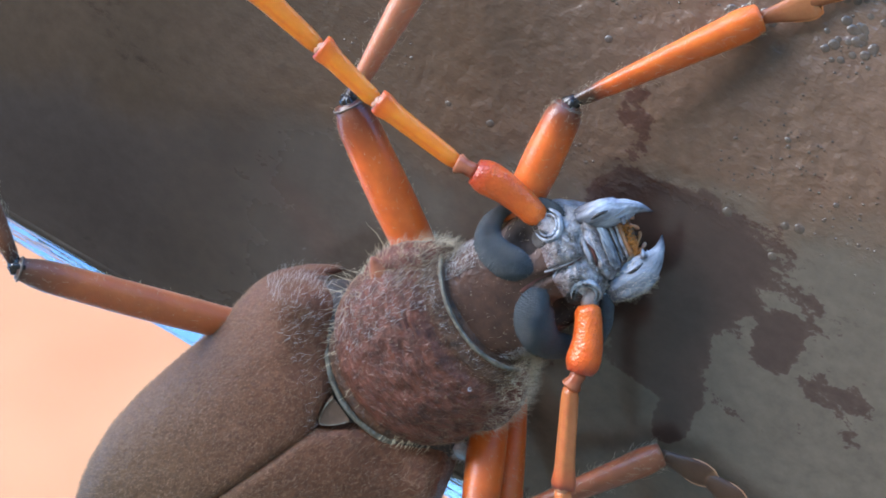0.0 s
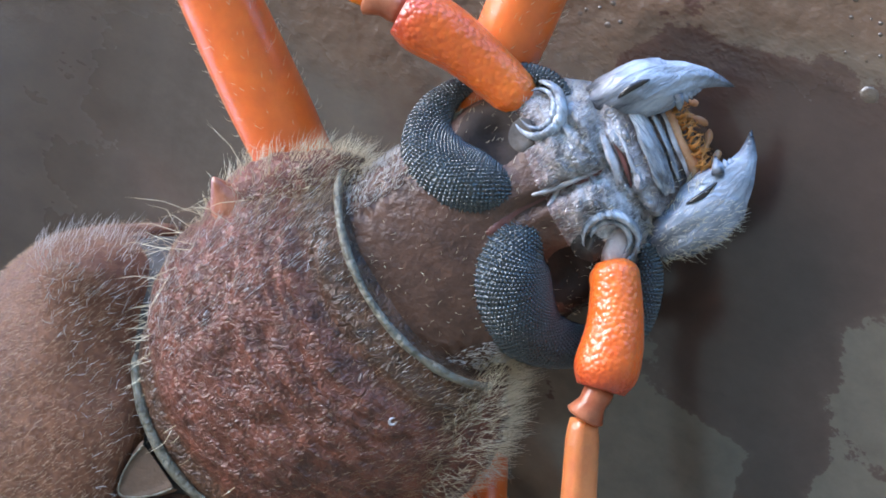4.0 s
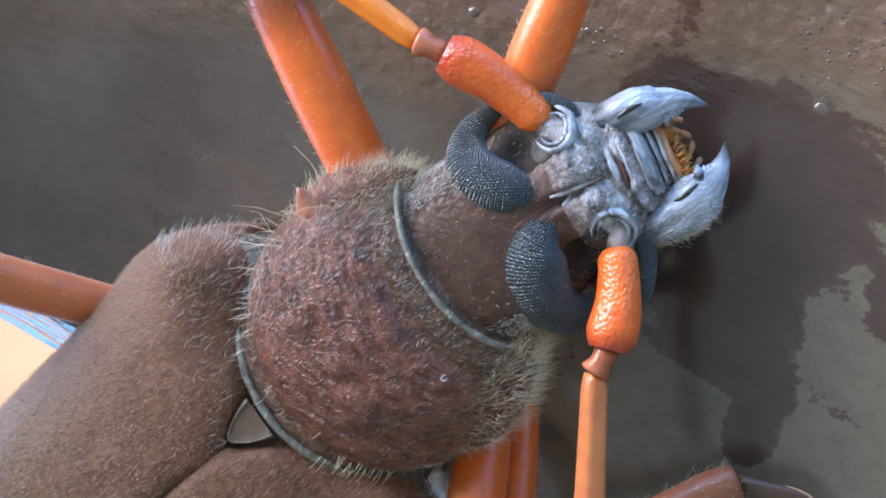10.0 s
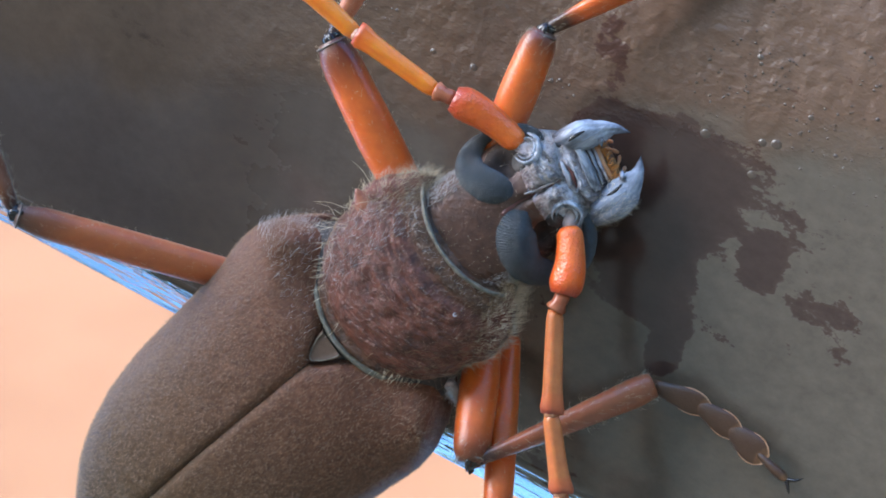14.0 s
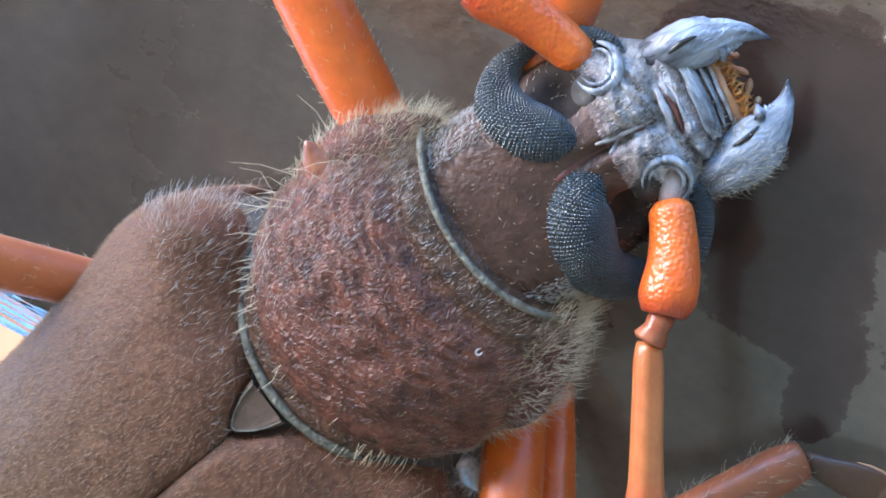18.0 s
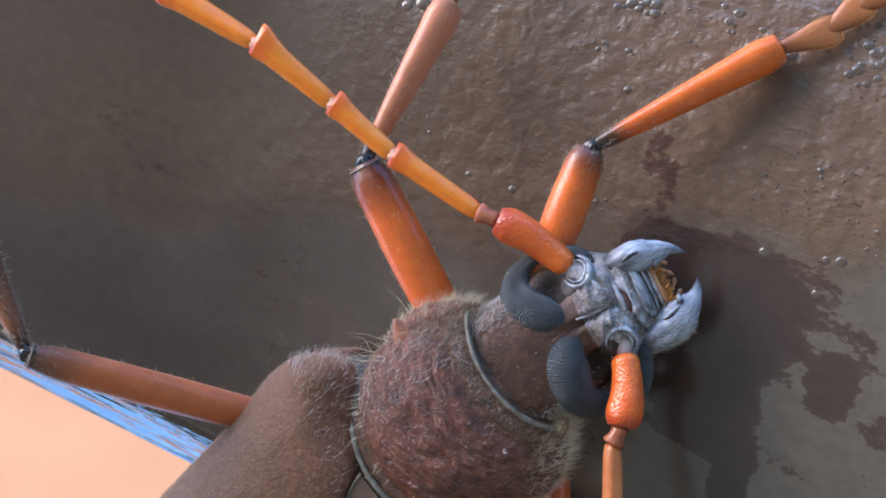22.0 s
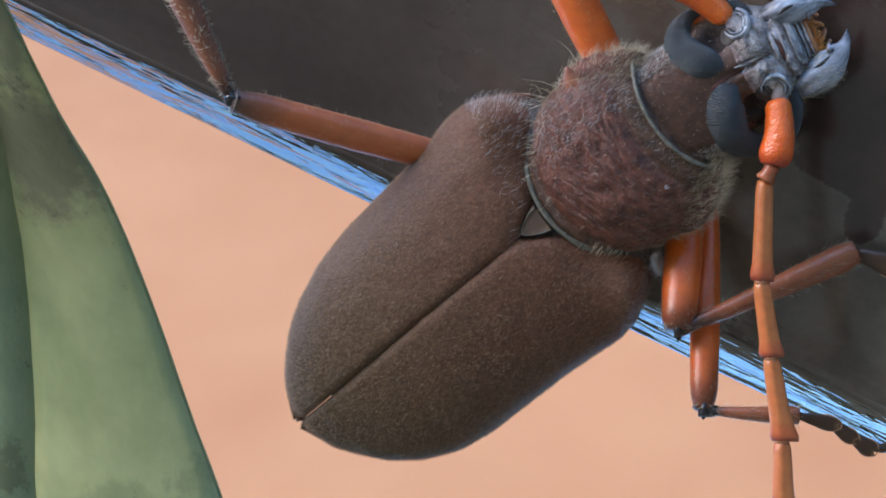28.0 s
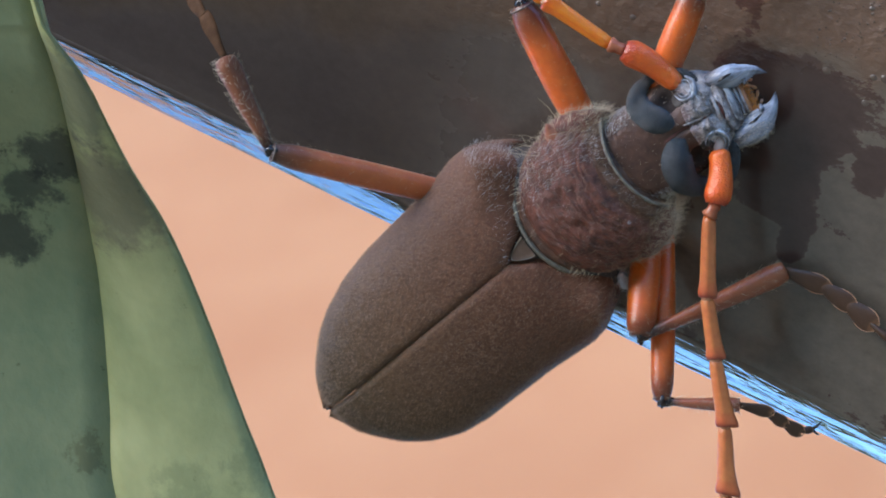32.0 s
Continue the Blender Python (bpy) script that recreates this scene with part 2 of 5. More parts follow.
FOOT_DARK = mat("foot_brown", (0.42, 0.23, 0.13), 0.45, (0.36, 0.19, 0.10), 900, 0.5, 0.5, 3000,
                along=[(0.0, (0.30, 0.26, 0.26)), (0.2, (0.13, 0.11, 0.10)), (0.84, (0.15, 0.12, 0.10)), (0.95, (0.5, 0.45, 0.4)), (1.0, (1, 1, 1))])
FOOT_PLAIN = mat("foot_olive_brown", (0.046, 0.022, 0.010), 0.75, (0.072, 0.036, 0.017), 900, 0.5, 0.5, 3000, spec=0.06)
WOOD = mat("post_wood", (0.16, 0.09, 0.05), 0.6, (0.22, 0.13, 0.075), 60, 0.5, 0.3, 200, stretch=(1, 1, 0.1))
SCAPE = mat("scape_orange_red", (0.84, 0.155, 0.012), 0.36, (0.72, 0.105, 0.009), 600, 0.5, 0.7, 4400, kind="dimple", sss=0.2, deep=0.4,
            along=[(0.0, (1, 1.1, 1.2)), (0.75, (1, 0.9, 0.9)), (1.0, (0.45, 0.25, 0.3))], sheen=0.06, coat=0.35)
ANTENNA = mat("antenna_orange", (0.90, 0.25, 0.014), 0.34, (0.80, 0.20, 0.010), 700, 0.5, 0.3, 3500, sss=0.3,
              along=[(0.0, (1, 1, 1)), (0.12, (0.95, 0.8, 0.8)), (0.5, (0.88, 0.66, 0.7)), (1.0, (0.5, 0.22, 0.5))], sheen=0.03, coat=0.25)
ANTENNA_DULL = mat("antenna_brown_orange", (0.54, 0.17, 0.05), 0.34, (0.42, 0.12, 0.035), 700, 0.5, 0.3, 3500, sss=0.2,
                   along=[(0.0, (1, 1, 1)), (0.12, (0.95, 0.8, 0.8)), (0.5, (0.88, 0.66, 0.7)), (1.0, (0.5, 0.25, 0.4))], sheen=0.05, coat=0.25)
KNEE_RIM = mat("knee_rim_pale", (0.10, 0.068, 0.052), 0.42, (0.19, 0.14, 0.11), 900, 0.5, 0.4, 2500)
KNOB = mat("knob_pinkish_grey", (0.30, 0.22, 0.21), 0.3, (0.46, 0.38, 0.38), 900, 0.5, 0.4, 2500)
RING = mat("joint_ring", (0.28, 0.062, 0.026), 0.3, (0.42, 0.14, 0.07), 900, 0.5, 0.3, 2500)
JOINT = mat("joint_pale", (0.42, 0.15, 0.06), 0.35, (0.55, 0.28, 0.17), 900, 0.5, 0.3, 2500)
HAIR_FAWN = mat("hair_fawn", (0.36, 0.26, 0.17), 0.4)
HAIR = mat("hair_straw", (0.64, 0.55, 0.40), 0.4)
HAIR_GREY = mat("hair_grey", (0.62, 0.60, 0.60), 0.4)
HAIR_BROWN = mat("hair_brown", (0.27, 0.165, 0.10), 0.4)
HAIR_ORANGE = mat("hair_orange", (0.6, 0.25, 0.06), 0.45)
PALP = mat("palp_orange", (0.36, 0.14, 0.05), 0.35, (0.55, 0.30, 0.18), 900, 0.5, 0.4, 2500, sss=0.2)
CLAW = mat("claw_black", (0.02, 0.015, 0.014), 0.25)
BELLY = mat("belly_brown", (0.085, 0.042, 0.028), 0.5, (0.13, 0.07, 0.048), 900, 0.5, 0.4, 2000)


def pole_paint():
    m = mat("pole_paint", (0.040, 0.030, 0.024), 0.32)
    nt = m.node_tree
    b = nt.nodes["Principled BSDF"]
    tc = nt.nodes.new("ShaderNodeTexCoord")

    b.inputs["Specular IOR Level"].default_value = 0.6

    def noise_of(scale, detail, stretch, rough=0.6):
        mp = nt.nodes.new("ShaderNodeMapping")
        mp.inputs["Scale"].default_value = stretch
        n = nt.nodes.new("ShaderNodeTexNoise")
        n.inputs["Scale"].default_value, n.inputs["Detail"].default_value, n.inputs["Roughness"].default_value = scale, detail, rough
        nt.links.new(tc.outputs["Object"], mp.inputs["Vector"])
        nt.links.new(mp.outputs["Vector"], n.inputs["Vector"])
        return n.outputs["Fac"]

    def ramp(src, stops):
        r = nt.nodes.new("ShaderNodeValToRGB")
        r.color_ramp.elements[0].position, r.color_ramp.elements[0].color = stops[0][0], (*stops[0][1], 1)
        r.color_ramp.elements[1].position, r.color_ramp.elements[1].color = stops[-1][0], (*stops[-1][1], 1)
        for p, c in stops[1:-1]:
            r.color_ramp.elements.new(p).color = (*c, 1)
        nt.links.new(src, r.inputs["Fac"])
        return r.outputs["Color"]
    def calc(op, a, b_):
        n = nt.nodes.new("ShaderNodeMath")
        n.operation = op
        n.inputs[2].default_value = -0.6
        for k, q in enumerate((a, b_)):
            if isinstance(q, float):
                n.inputs[k].default_value = q
            else:
                nt.links.new(q, n.inputs[k])
        return n.outputs[0]

    def spread(src, a, b_, lo, hi):
        n = nt.nodes.new("ShaderNodeMapRange")
        n.interpolation_type = "SMOOTHSTEP"
        for k, q in enumerate((a, b_, lo, hi)):
            n.inputs[k + 1].default_value = q
        nt.links.new(src, n.inputs[0])
        return n.outputs[0]

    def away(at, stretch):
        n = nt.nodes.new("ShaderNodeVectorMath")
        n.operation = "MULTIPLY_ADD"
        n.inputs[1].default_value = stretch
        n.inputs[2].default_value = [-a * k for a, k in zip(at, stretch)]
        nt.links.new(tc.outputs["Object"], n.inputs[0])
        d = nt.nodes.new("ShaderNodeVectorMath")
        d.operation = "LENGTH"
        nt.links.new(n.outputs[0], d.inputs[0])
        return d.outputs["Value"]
    sep = nt.nodes.new("ShaderNodeSeparateXYZ")
    nt.links.new(tc.outputs["Object"], sep.inputs[0])
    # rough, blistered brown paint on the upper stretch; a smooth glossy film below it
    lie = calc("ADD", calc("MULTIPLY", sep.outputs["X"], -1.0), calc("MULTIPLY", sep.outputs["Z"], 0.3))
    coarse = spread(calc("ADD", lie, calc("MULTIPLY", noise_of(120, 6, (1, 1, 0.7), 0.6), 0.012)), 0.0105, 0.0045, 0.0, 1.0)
    reflection_blotch = calc("ADD", calc("MULTIPLY_ADD", noise_of(95, 10, (1, 1, 0.6), 0.70), 1.7), spread(sep.outputs["Z"], -0.022, -0.004, 0.16, 0.0))
    # Dark shapes beside the head paint in the beetle's reflection; smaller ones are stains.
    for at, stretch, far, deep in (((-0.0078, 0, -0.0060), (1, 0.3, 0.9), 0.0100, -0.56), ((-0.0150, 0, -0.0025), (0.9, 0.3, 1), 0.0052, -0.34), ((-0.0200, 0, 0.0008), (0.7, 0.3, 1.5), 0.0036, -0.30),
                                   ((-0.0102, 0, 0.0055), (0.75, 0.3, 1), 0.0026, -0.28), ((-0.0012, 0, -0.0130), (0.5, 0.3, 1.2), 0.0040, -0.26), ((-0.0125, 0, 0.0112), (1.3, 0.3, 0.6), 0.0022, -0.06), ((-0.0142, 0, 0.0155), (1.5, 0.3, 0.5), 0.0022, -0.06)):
        reflection_blotch = calc("ADD", reflection_blotch, spread(away(at, stretch), far * 0.35, far, deep, 0.0))
    # the varnish is smooth and dull towards the low end, blistered towards the high one
    fresh = spread(sep.outputs["Z"], -0.064, -0.030, 0.0, 1.0)
    # Base colour carries the film's reflections: dark at one end, grey-olive at the other.
    tone_along = calc("ADD", spread(sep.outputs["Z"], -0.060, 0.004, 0.0, 0.8), calc("MULTIPLY", noise_of(40, 6, (1, 1, 0.5)), 0.4))
    coat = nt.nodes.new("ShaderNodeMix")
    coat.data_type, coat.blend_type = "RGBA", "MULTIPLY"
    coat.inputs["Factor"].default_value = 1.0
    tone = nt.nodes.new("ShaderNodeMix")
    tone.data_type = "RGBA"
    nt.links.new(coarse, tone.inputs["Factor"])
    nt.links.new(ramp(tone_along, [(0.15, (0.034, 0.024, 0.019)), (0.55, (0.075, 0.057, 0.044)), (0.95, (0.118, 0.095, 0.071))]), tone.inputs[6])
    nt.links.new(ramp(tone_along, [(0.15, (0.044, 0.031, 0.020)), (0.55, (0.095, 0.059, 0.037)), (0.95, (0.148, 0.089, 0.058))]), tone.inputs[7])
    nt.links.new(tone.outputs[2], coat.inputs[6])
    nt.links.new(ramp(reflection_blotch, [(0.0, (0.48, 0.35, 0.36)), (0.085, (0.60, 0.46, 0.46)), (0.105, (1, 1, 1))]), coat.inputs[7])
    coat = coat.outputs[2]
    stain = ramp(noise_of(190, 8, (1, 1, 0.4), 0.72), [(0.30, (0.55, 0.48, 0.47)), (0.38, (1, 1, 1))])
    mul = nt.nodes.new("ShaderNodeMix")
    mul.data_type, mul.blend_type = "RGBA", "MULTIPLY"
    mul.inputs["Factor"].default_value = 1.0
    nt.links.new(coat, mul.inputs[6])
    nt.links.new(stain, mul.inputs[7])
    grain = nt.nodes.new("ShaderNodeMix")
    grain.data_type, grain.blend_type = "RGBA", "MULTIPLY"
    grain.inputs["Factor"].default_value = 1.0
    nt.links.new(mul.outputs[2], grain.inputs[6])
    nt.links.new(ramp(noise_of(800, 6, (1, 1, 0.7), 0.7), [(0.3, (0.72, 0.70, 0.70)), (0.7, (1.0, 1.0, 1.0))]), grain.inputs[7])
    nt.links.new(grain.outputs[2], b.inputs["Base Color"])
    rg = calc("ADD", ramp(noise_of(260, 5, (1, 1, 0.5)), [(0.35, (0.17, 0.17, 0.17)), (0.65, (0.27, 0.27, 0.27))]), calc("ADD", calc("MULTIPLY", coarse, 0.14), spread(fresh, 0.0, 1.0, 0.28, 0.0)))
    # runs of paint along the edge
    rim = nt.nodes.new("ShaderNodeAttribute")
    rim.attribute_name = "along"
    mp = nt.nodes.new("ShaderNodeMapping")
    mp.inputs["Rotation"].default_value = (0, 0.16, 0)
    mp.inputs["Scale"].default_value = (1, 1, 0.17)
    runs = nt.nodes.new("ShaderNodeTexNoise")
    runs.inputs["Scale"].default_value, runs.inputs["Detail"].default_value, runs.inputs["Roughness"].default_value = 420, 3, 0.5
    runs.inputs["Distortion"].default_value = 0.5
    nt.links.new(tc.outputs["Object"], mp.inputs["Vector"])
    nt.links.new(mp.outputs["Vector"], runs.inputs["Vector"])
    nt.links.new(calc("MULTIPLY", rg, spread(rim.outputs["Fac"], 0.0, 1.0, 1.0, 0.3)), b.inputs["Roughness"])
    film = calc("MULTIPLY", spread(coarse, 0.0, 1.0, 0.22, 0.04), spread(fresh, 0.0, 1.0, 0.25, 1.0))
    film = calc("MAXIMUM", film, spread(sep.outputs["X"], 0.011, 0.022, 0.0, 0.7))
    nt.links.new(calc("MAXIMUM", calc("MULTIPLY", rim.outputs["Fac"], 0.75), film), b.inputs["Coat Weight"])
    nt.links.new(calc("MULTIPLY", spread(coarse, 0.0, 1.0, 0.46, 0.28), spread(fresh, 0.0, 1.0, 0.3, 1.0)), b.inputs["Specular IOR Level"])
    bp0 = nt.nodes.new("ShaderNodeBump")
    bp0.inputs["Strength"].default_value, bp0.inputs["Distance"].default_value = 1.0, 0.0011
    nt.links.new(calc("MULTIPLY", calc("MULTIPLY", runs.outputs["Fac"], spread(sep.outputs["X"], -0.0405, -0.0375, 0.5, 1.1)), rim.outputs["Fac"]), bp0.inputs["Height"])
    # blistered film towards the rail's far side
    blister = calc("MULTIPLY", noise_of(620, 3, (1, 1, 0.9), 0.5), calc("MAXIMUM", calc("MULTIPLY", coarse, spread(sep.outputs["Z"], -0.056, -0.01, 0.06, 0.8)), 0.03))
    bp3 = nt.nodes.new("ShaderNodeBump")
    bp3.inputs["Strength"].default_value, bp3.inputs["Distance"].default_value = 1.0, 0.00045
    nt.links.new(blister, bp3.inputs["Height"])
    nt.links.new(bp0.outputs["Normal"], bp3.inputs["Normal"])
    bp = nt.nodes.new("ShaderNodeBump")
    bp.inputs["Strength"].default_value, bp.inputs["Distance"].default_value = 0.8, 0.00014
    nt.links.new(calc("MULTIPLY", noise_of(900, 4, (1, 1, 0.75)), calc("MAXIMUM", calc("MULTIPLY", coarse, spread(fresh, 0.1, 0.7, 0.12, 1.0)), 0.13)), bp.inputs["Height"])
    nt.links.new(bp3.outputs["Normal"], bp.inputs["Normal"])
    bp2 = nt.nodes.new("ShaderNodeBump")
    bp2.inputs["Strength"].default_value, bp2.inputs["Distance"].default_value = 0.6, 0.00008
    nt.links.new(calc("MULTIPLY", noise_of(1800, 3, (1, 1, 0.7)), calc("MAXIMUM", calc("MULTIPLY", coarse, spread(fresh, 0.0, 1.0, 0.15, 1.0)), 0.16)), bp2.inputs["Height"])
    nt.links.new(bp.outputs["Normal"], bp2.inputs["Normal"])
    nt.links.new(bp2.outputs["Normal"], b.inputs["Normal"])
    b.inputs["Coat IOR"].default_value = 1.65
    b.inputs["Coat Roughness"].default_value = 0.06
    nt.links.new(bp2.outputs["Normal"], b.inputs["Coat Normal"])
    return m


POLE = pole_paint()
GRIT = mat("paint_pimple", (0.075, 0.052, 0.040), 0.16, (0.10, 0.075, 0.056), 900, 0.5, 0.4, 2500)
GROUND = mat("ground_soil", (0.44, 0.35, 0.20), 0.9, (0.35, 0.29, 0.16), 1.5, 0.5, 0.6, 8)
DARK_BACKDROP = mat("dark_backdrop", (0.020, 0.028, 0.012), 0.8, (0.045, 0.055, 0.022), 6, 0.5, 1.0, 14, deep=1.0)


LEAF_BASE = DRAWN @ Vector((-70, 1860, 36))
LEAF_BASE.z = 0


def leaf_skin(name, low_tone, high_tone, marks):
    """A streaked leaf; marks: place in drawn millimetres, reach, and tint of each dark blotch."""
    m = mat(name, low_tone, 0.42, high_tone, 50, 0.5, 0.4, 900, detail=5, stretch=(1, 1, 0.22))
    nt = m.node_tree
    b = nt.nodes["Principled BSDF"]
    src = b.inputs["Base Color"].links[0].from_socket
    tc = nt.nodes.new("ShaderNodeTexCoord")

    def veil(fac, tint, under):
        mul = nt.nodes.new("ShaderNodeMix")
        mul.data_type, mul.blend_type = "RGBA", "MULTIPLY"
        nt.links.new(fac, mul.inputs["Factor"])
        nt.links.new(under, mul.inputs[6])
        mul.inputs[7].default_value = (*tint, 1)
        return mul.outputs[2]

    def band(value, a, b_, lo, hi):
        n = nt.nodes.new("ShaderNodeMapRange")
        n.interpolation_type = "SMOOTHSTEP"
        for k, q in enumerate((a, b_, lo, hi)):
            n.inputs[k + 1].default_value = q
        nt.links.new(value, n.inputs[0])
        return n.outputs[0]
    # speckle all over
    n = nt.nodes.new("ShaderNodeTexNoise")
    n.inputs["Scale"].default_value, n.inputs["Detail"].default_value, n.inputs["Roughness"].default_value = 420, 8, 0.7
    mp = nt.nodes.new("ShaderNodeMapping")
    mp.inputs["Scale"].default_value = (1, 1, 0.35)
    nt.links.new(tc.outputs["Object"], mp.inputs["Vector"])
    nt.links.new(mp.outputs["Vector"], n.inputs["Vector"])
    src = veil(band(n.outputs["Fac"], 0.36, 0.3, 0.0, 0.6), (0.4, 0.38, 0.3), src)
    for at, far, tint in marks:
        dist = nt.nodes.new("ShaderNodeVectorMath")
        dist.operation = "DISTANCE"
        dist.inputs[1].default_value = DRAWN @ Vector(at) - LEAF_BASE
        nt.links.new(tc.outputs["Object"], dist.inputs[0])
        rough_edge = nt.nodes.new("ShaderNodeMath")
        rough_edge.operation = "MULTIPLY_ADD"
        rough_edge.inputs[1].default_value = 0.010
        nt.links.new(n.outputs["Fac"], rough_edge.inputs[0])
        nt.links.new(dist.outputs["Value"], rough_edge.inputs[2])
        src = veil(band(rough_edge.outputs[0], far * 0.0005 + 0.005, far * 0.001 + 0.005, 1.0, 0.0), tint, src)
    nt.links.new(src, b.inputs["Base Color"])
    return m


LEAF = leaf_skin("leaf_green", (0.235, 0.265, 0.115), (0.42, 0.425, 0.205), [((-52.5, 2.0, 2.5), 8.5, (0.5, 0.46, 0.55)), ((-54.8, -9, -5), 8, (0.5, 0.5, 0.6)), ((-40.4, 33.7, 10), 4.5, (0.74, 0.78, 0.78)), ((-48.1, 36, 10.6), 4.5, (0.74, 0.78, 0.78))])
LEAF_RIM = mat("leaf_margin_pale", (0.20, 0.215, 0.10), 0.8, (0.33, 0.33, 0.18), 160, 0.5, 0.5, 900, spec=0.1)
# Blotched half; its darker green paints in the shade past the fold.
LEAF_SHADED = leaf_skin("leaf_green_shaded_blotched", (0.165, 0.215, 0.115), (0.285, 0.310, 0.165), [((-58.6, -1.5, 1.0), 4.5, (0.25, 0.26, 0.3)), ((-62.1, 2.0, 3.0), 4.2, (0.3, 0.32, 0.36)), ((-65.2, 6.9, 5.5), 4.6, (0.25, 0.26, 0.3)), ((-59.6, 32.6, 10.6), 3.0, (0.66, 0.62, 0.58))])
CLOTH = mat("awning_cloth", (0.62, 0.278, 0.128), 0.8, (0.56, 0.232, 0.102), 4, 0.5, detail=2)
cn = CLOTH.node_tree
tl = cn.nodes.new("ShaderNodeBsdfTranslucent")
tl.inputs["Color"].default_value = (0.62, 0.28, 0.13, 1)
ms = cn.nodes.new("ShaderNodeMixShader")
ms.inputs["Fac"].default_value = 0.2
cn.links.new(cn.nodes["Principled BSDF"].outputs["BSDF"], ms.inputs[1])
cn.links.new(tl.outputs["BSDF"], ms.inputs[2])
cn.links.new(ms.outputs["Shader"], cn.nodes["Material Output"].inputs["Surface"])


# ---- mesh tools ----
def finish(name, verts, faces, material, parent, label, base, alongs=None, smooth=True):
    me = bpy.data.meshes.new(name)
    me.from_pydata([tuple(DRAWN @ Vector(v) - base) for v in verts], [], faces)
    me.materials.append(material)
    if smooth:
        me.polygons.foreach_set("use_smooth", [True] * len(me.polygons))
    if alongs is not None:
        at = me.attributes.new("along", "FLOAT", "POINT")
        at.data.foreach_set("value", alongs)
    me.update()
    if len(faces) < 20000:
        bm = bmesh.new()
        bm.from_mesh(me)
        bmesh.ops.recalc_face_normals(bm, faces=bm.faces)
        bm.to_mesh(me)
        bm.free()
    ob = new(name, me)
    if parent is not None:
        ob.parent = parent
    else:
        ob.location = base
    if label:
        ob["label"] = label
    return ob


class Mesh:
    """Collects vertices and faces in drawn millimetres."""

    def __init__(self):
        self.v, self.f, self.a = [], [], []

    def grid(self, rows, close_u=False, alongs=None):
        n, m, o = len(rows), len(rows[0]), len(self.v)
        for i, r in enumerate(rows):
            self.v += [Vector(p) for p in r]
            self.a += [alongs[i] if alongs else 0.0] * m
        for i in range(n - 1):
            for j in range(m if close_u else m - 1):
                k = (j + 1) % m
                self.f.append((o + i * m + j, o + i * m + k, o + (i + 1) * m + k, o + (i + 1) * m + j))
        return o

    def cap(self, start, count, flip=False):
        ids = list(range(start, start + count))
        self.f.append(tuple(ids[::-1] if flip else ids))

    def sweep(self, pts, radii, seg=14, side=None):
        """A tube along pts; radii (across, thick) at each; side: the way of 'across'."""
        pts = [Vector(p) for p in pts]
        rows, alongs, total = [], [], sum((pts[i + 1] - pts[i]).length for i in range(len(pts) - 1))
        gone = 0.0
        s = Vector(side) if side is not None else Vector((0.31, 0.55, 0.77))
        for i, p in enumerate(pts):
            t = (pts[min(i + 1, len(pts) - 1)] - pts[max(i - 1, 0)]).normalized()
            s = (s - t * s.dot(t)).normalized()
            u = t.cross(s)
            ra, rb = radii[i] if isinstance(radii[i], tuple) else (radii[i], radii[i])
            rows.append([p + s * (ra * math.cos(q)) + u * (rb * math.sin(q)) for q in (2 * math.pi * k / seg for k in range(seg))])
            alongs.append(gone / total)
            if i + 1 < len(pts):
                gone += (pts[i + 1] - p).length
        self.rows = rows
        o = self.grid(rows, True, alongs)
        self.cap(o, seg, True)
        self.cap(o + (len(pts) - 1) * seg, seg)
        return self

    def part(self, name, material, parent, label="", base=None, smooth=True):
        return finish(name, self.v, self.f, material, parent, label, base if base is not None else BASE, self.a, smooth)


def curve(pts, n):
    """A smooth line through pts, with n steps; also carries numbers."""
    pts = [np.array(p, float) for p in pts]
    out = []
    k = len(pts) - 1
    for i in range(n + 1):
        u = i / n * k
        j = min(int(u), k - 1)
        t = u - j
        p0, p1, p2, p3 = pts[max(j - 1, 0)], pts[j], pts[j + 1], pts[min(j + 2, k)]
        out.append((0.5 * (2 * p1 + (p2 - p0) * t + (2 * p0 - 5 * p1 + 4 * p2 - p3) * t * t + (3 * p1 - p0 - 3 * p2 + p3) * t ** 3)).tolist())
    return out


def table(x, rows, col):
    return float(np.interp(x, [r[0] for r in rows], [r[col] for r in rows]))


def bell(x, at, wide):
    return math.exp(-((x - at) / wide) ** 2)


def wiggle(p, size, amount):
    return noise.noise(Vector(p) * size) * amount


# ---- ground and pole ----
BASE = Vector((0, 0, 0))
gm = Mesh()
inv = DRAWN.inverted()
ring = [(x * 300, y * 300) for x in (-1, -0.2, -0.02, 0.02, 0.2, 1) for y in (-1, -0.2, -0.02, 0.02, 0.2, 1)]
gm.v = [inv @ Vector((x, y, 0)) for x, y in ring]
gm.a = [0.0] * 36
gm.f = [(i * 6 + j, (i + 1) * 6 + j, (i + 1) * 6 + j + 1, i * 6 + j + 1) for i in range(5) for j in range(5)]
tagged(gm.part("ground", GROUND, None, base=Vector((0, 0, 0))), "bare pale sandy soil", "ground", kind="structure")


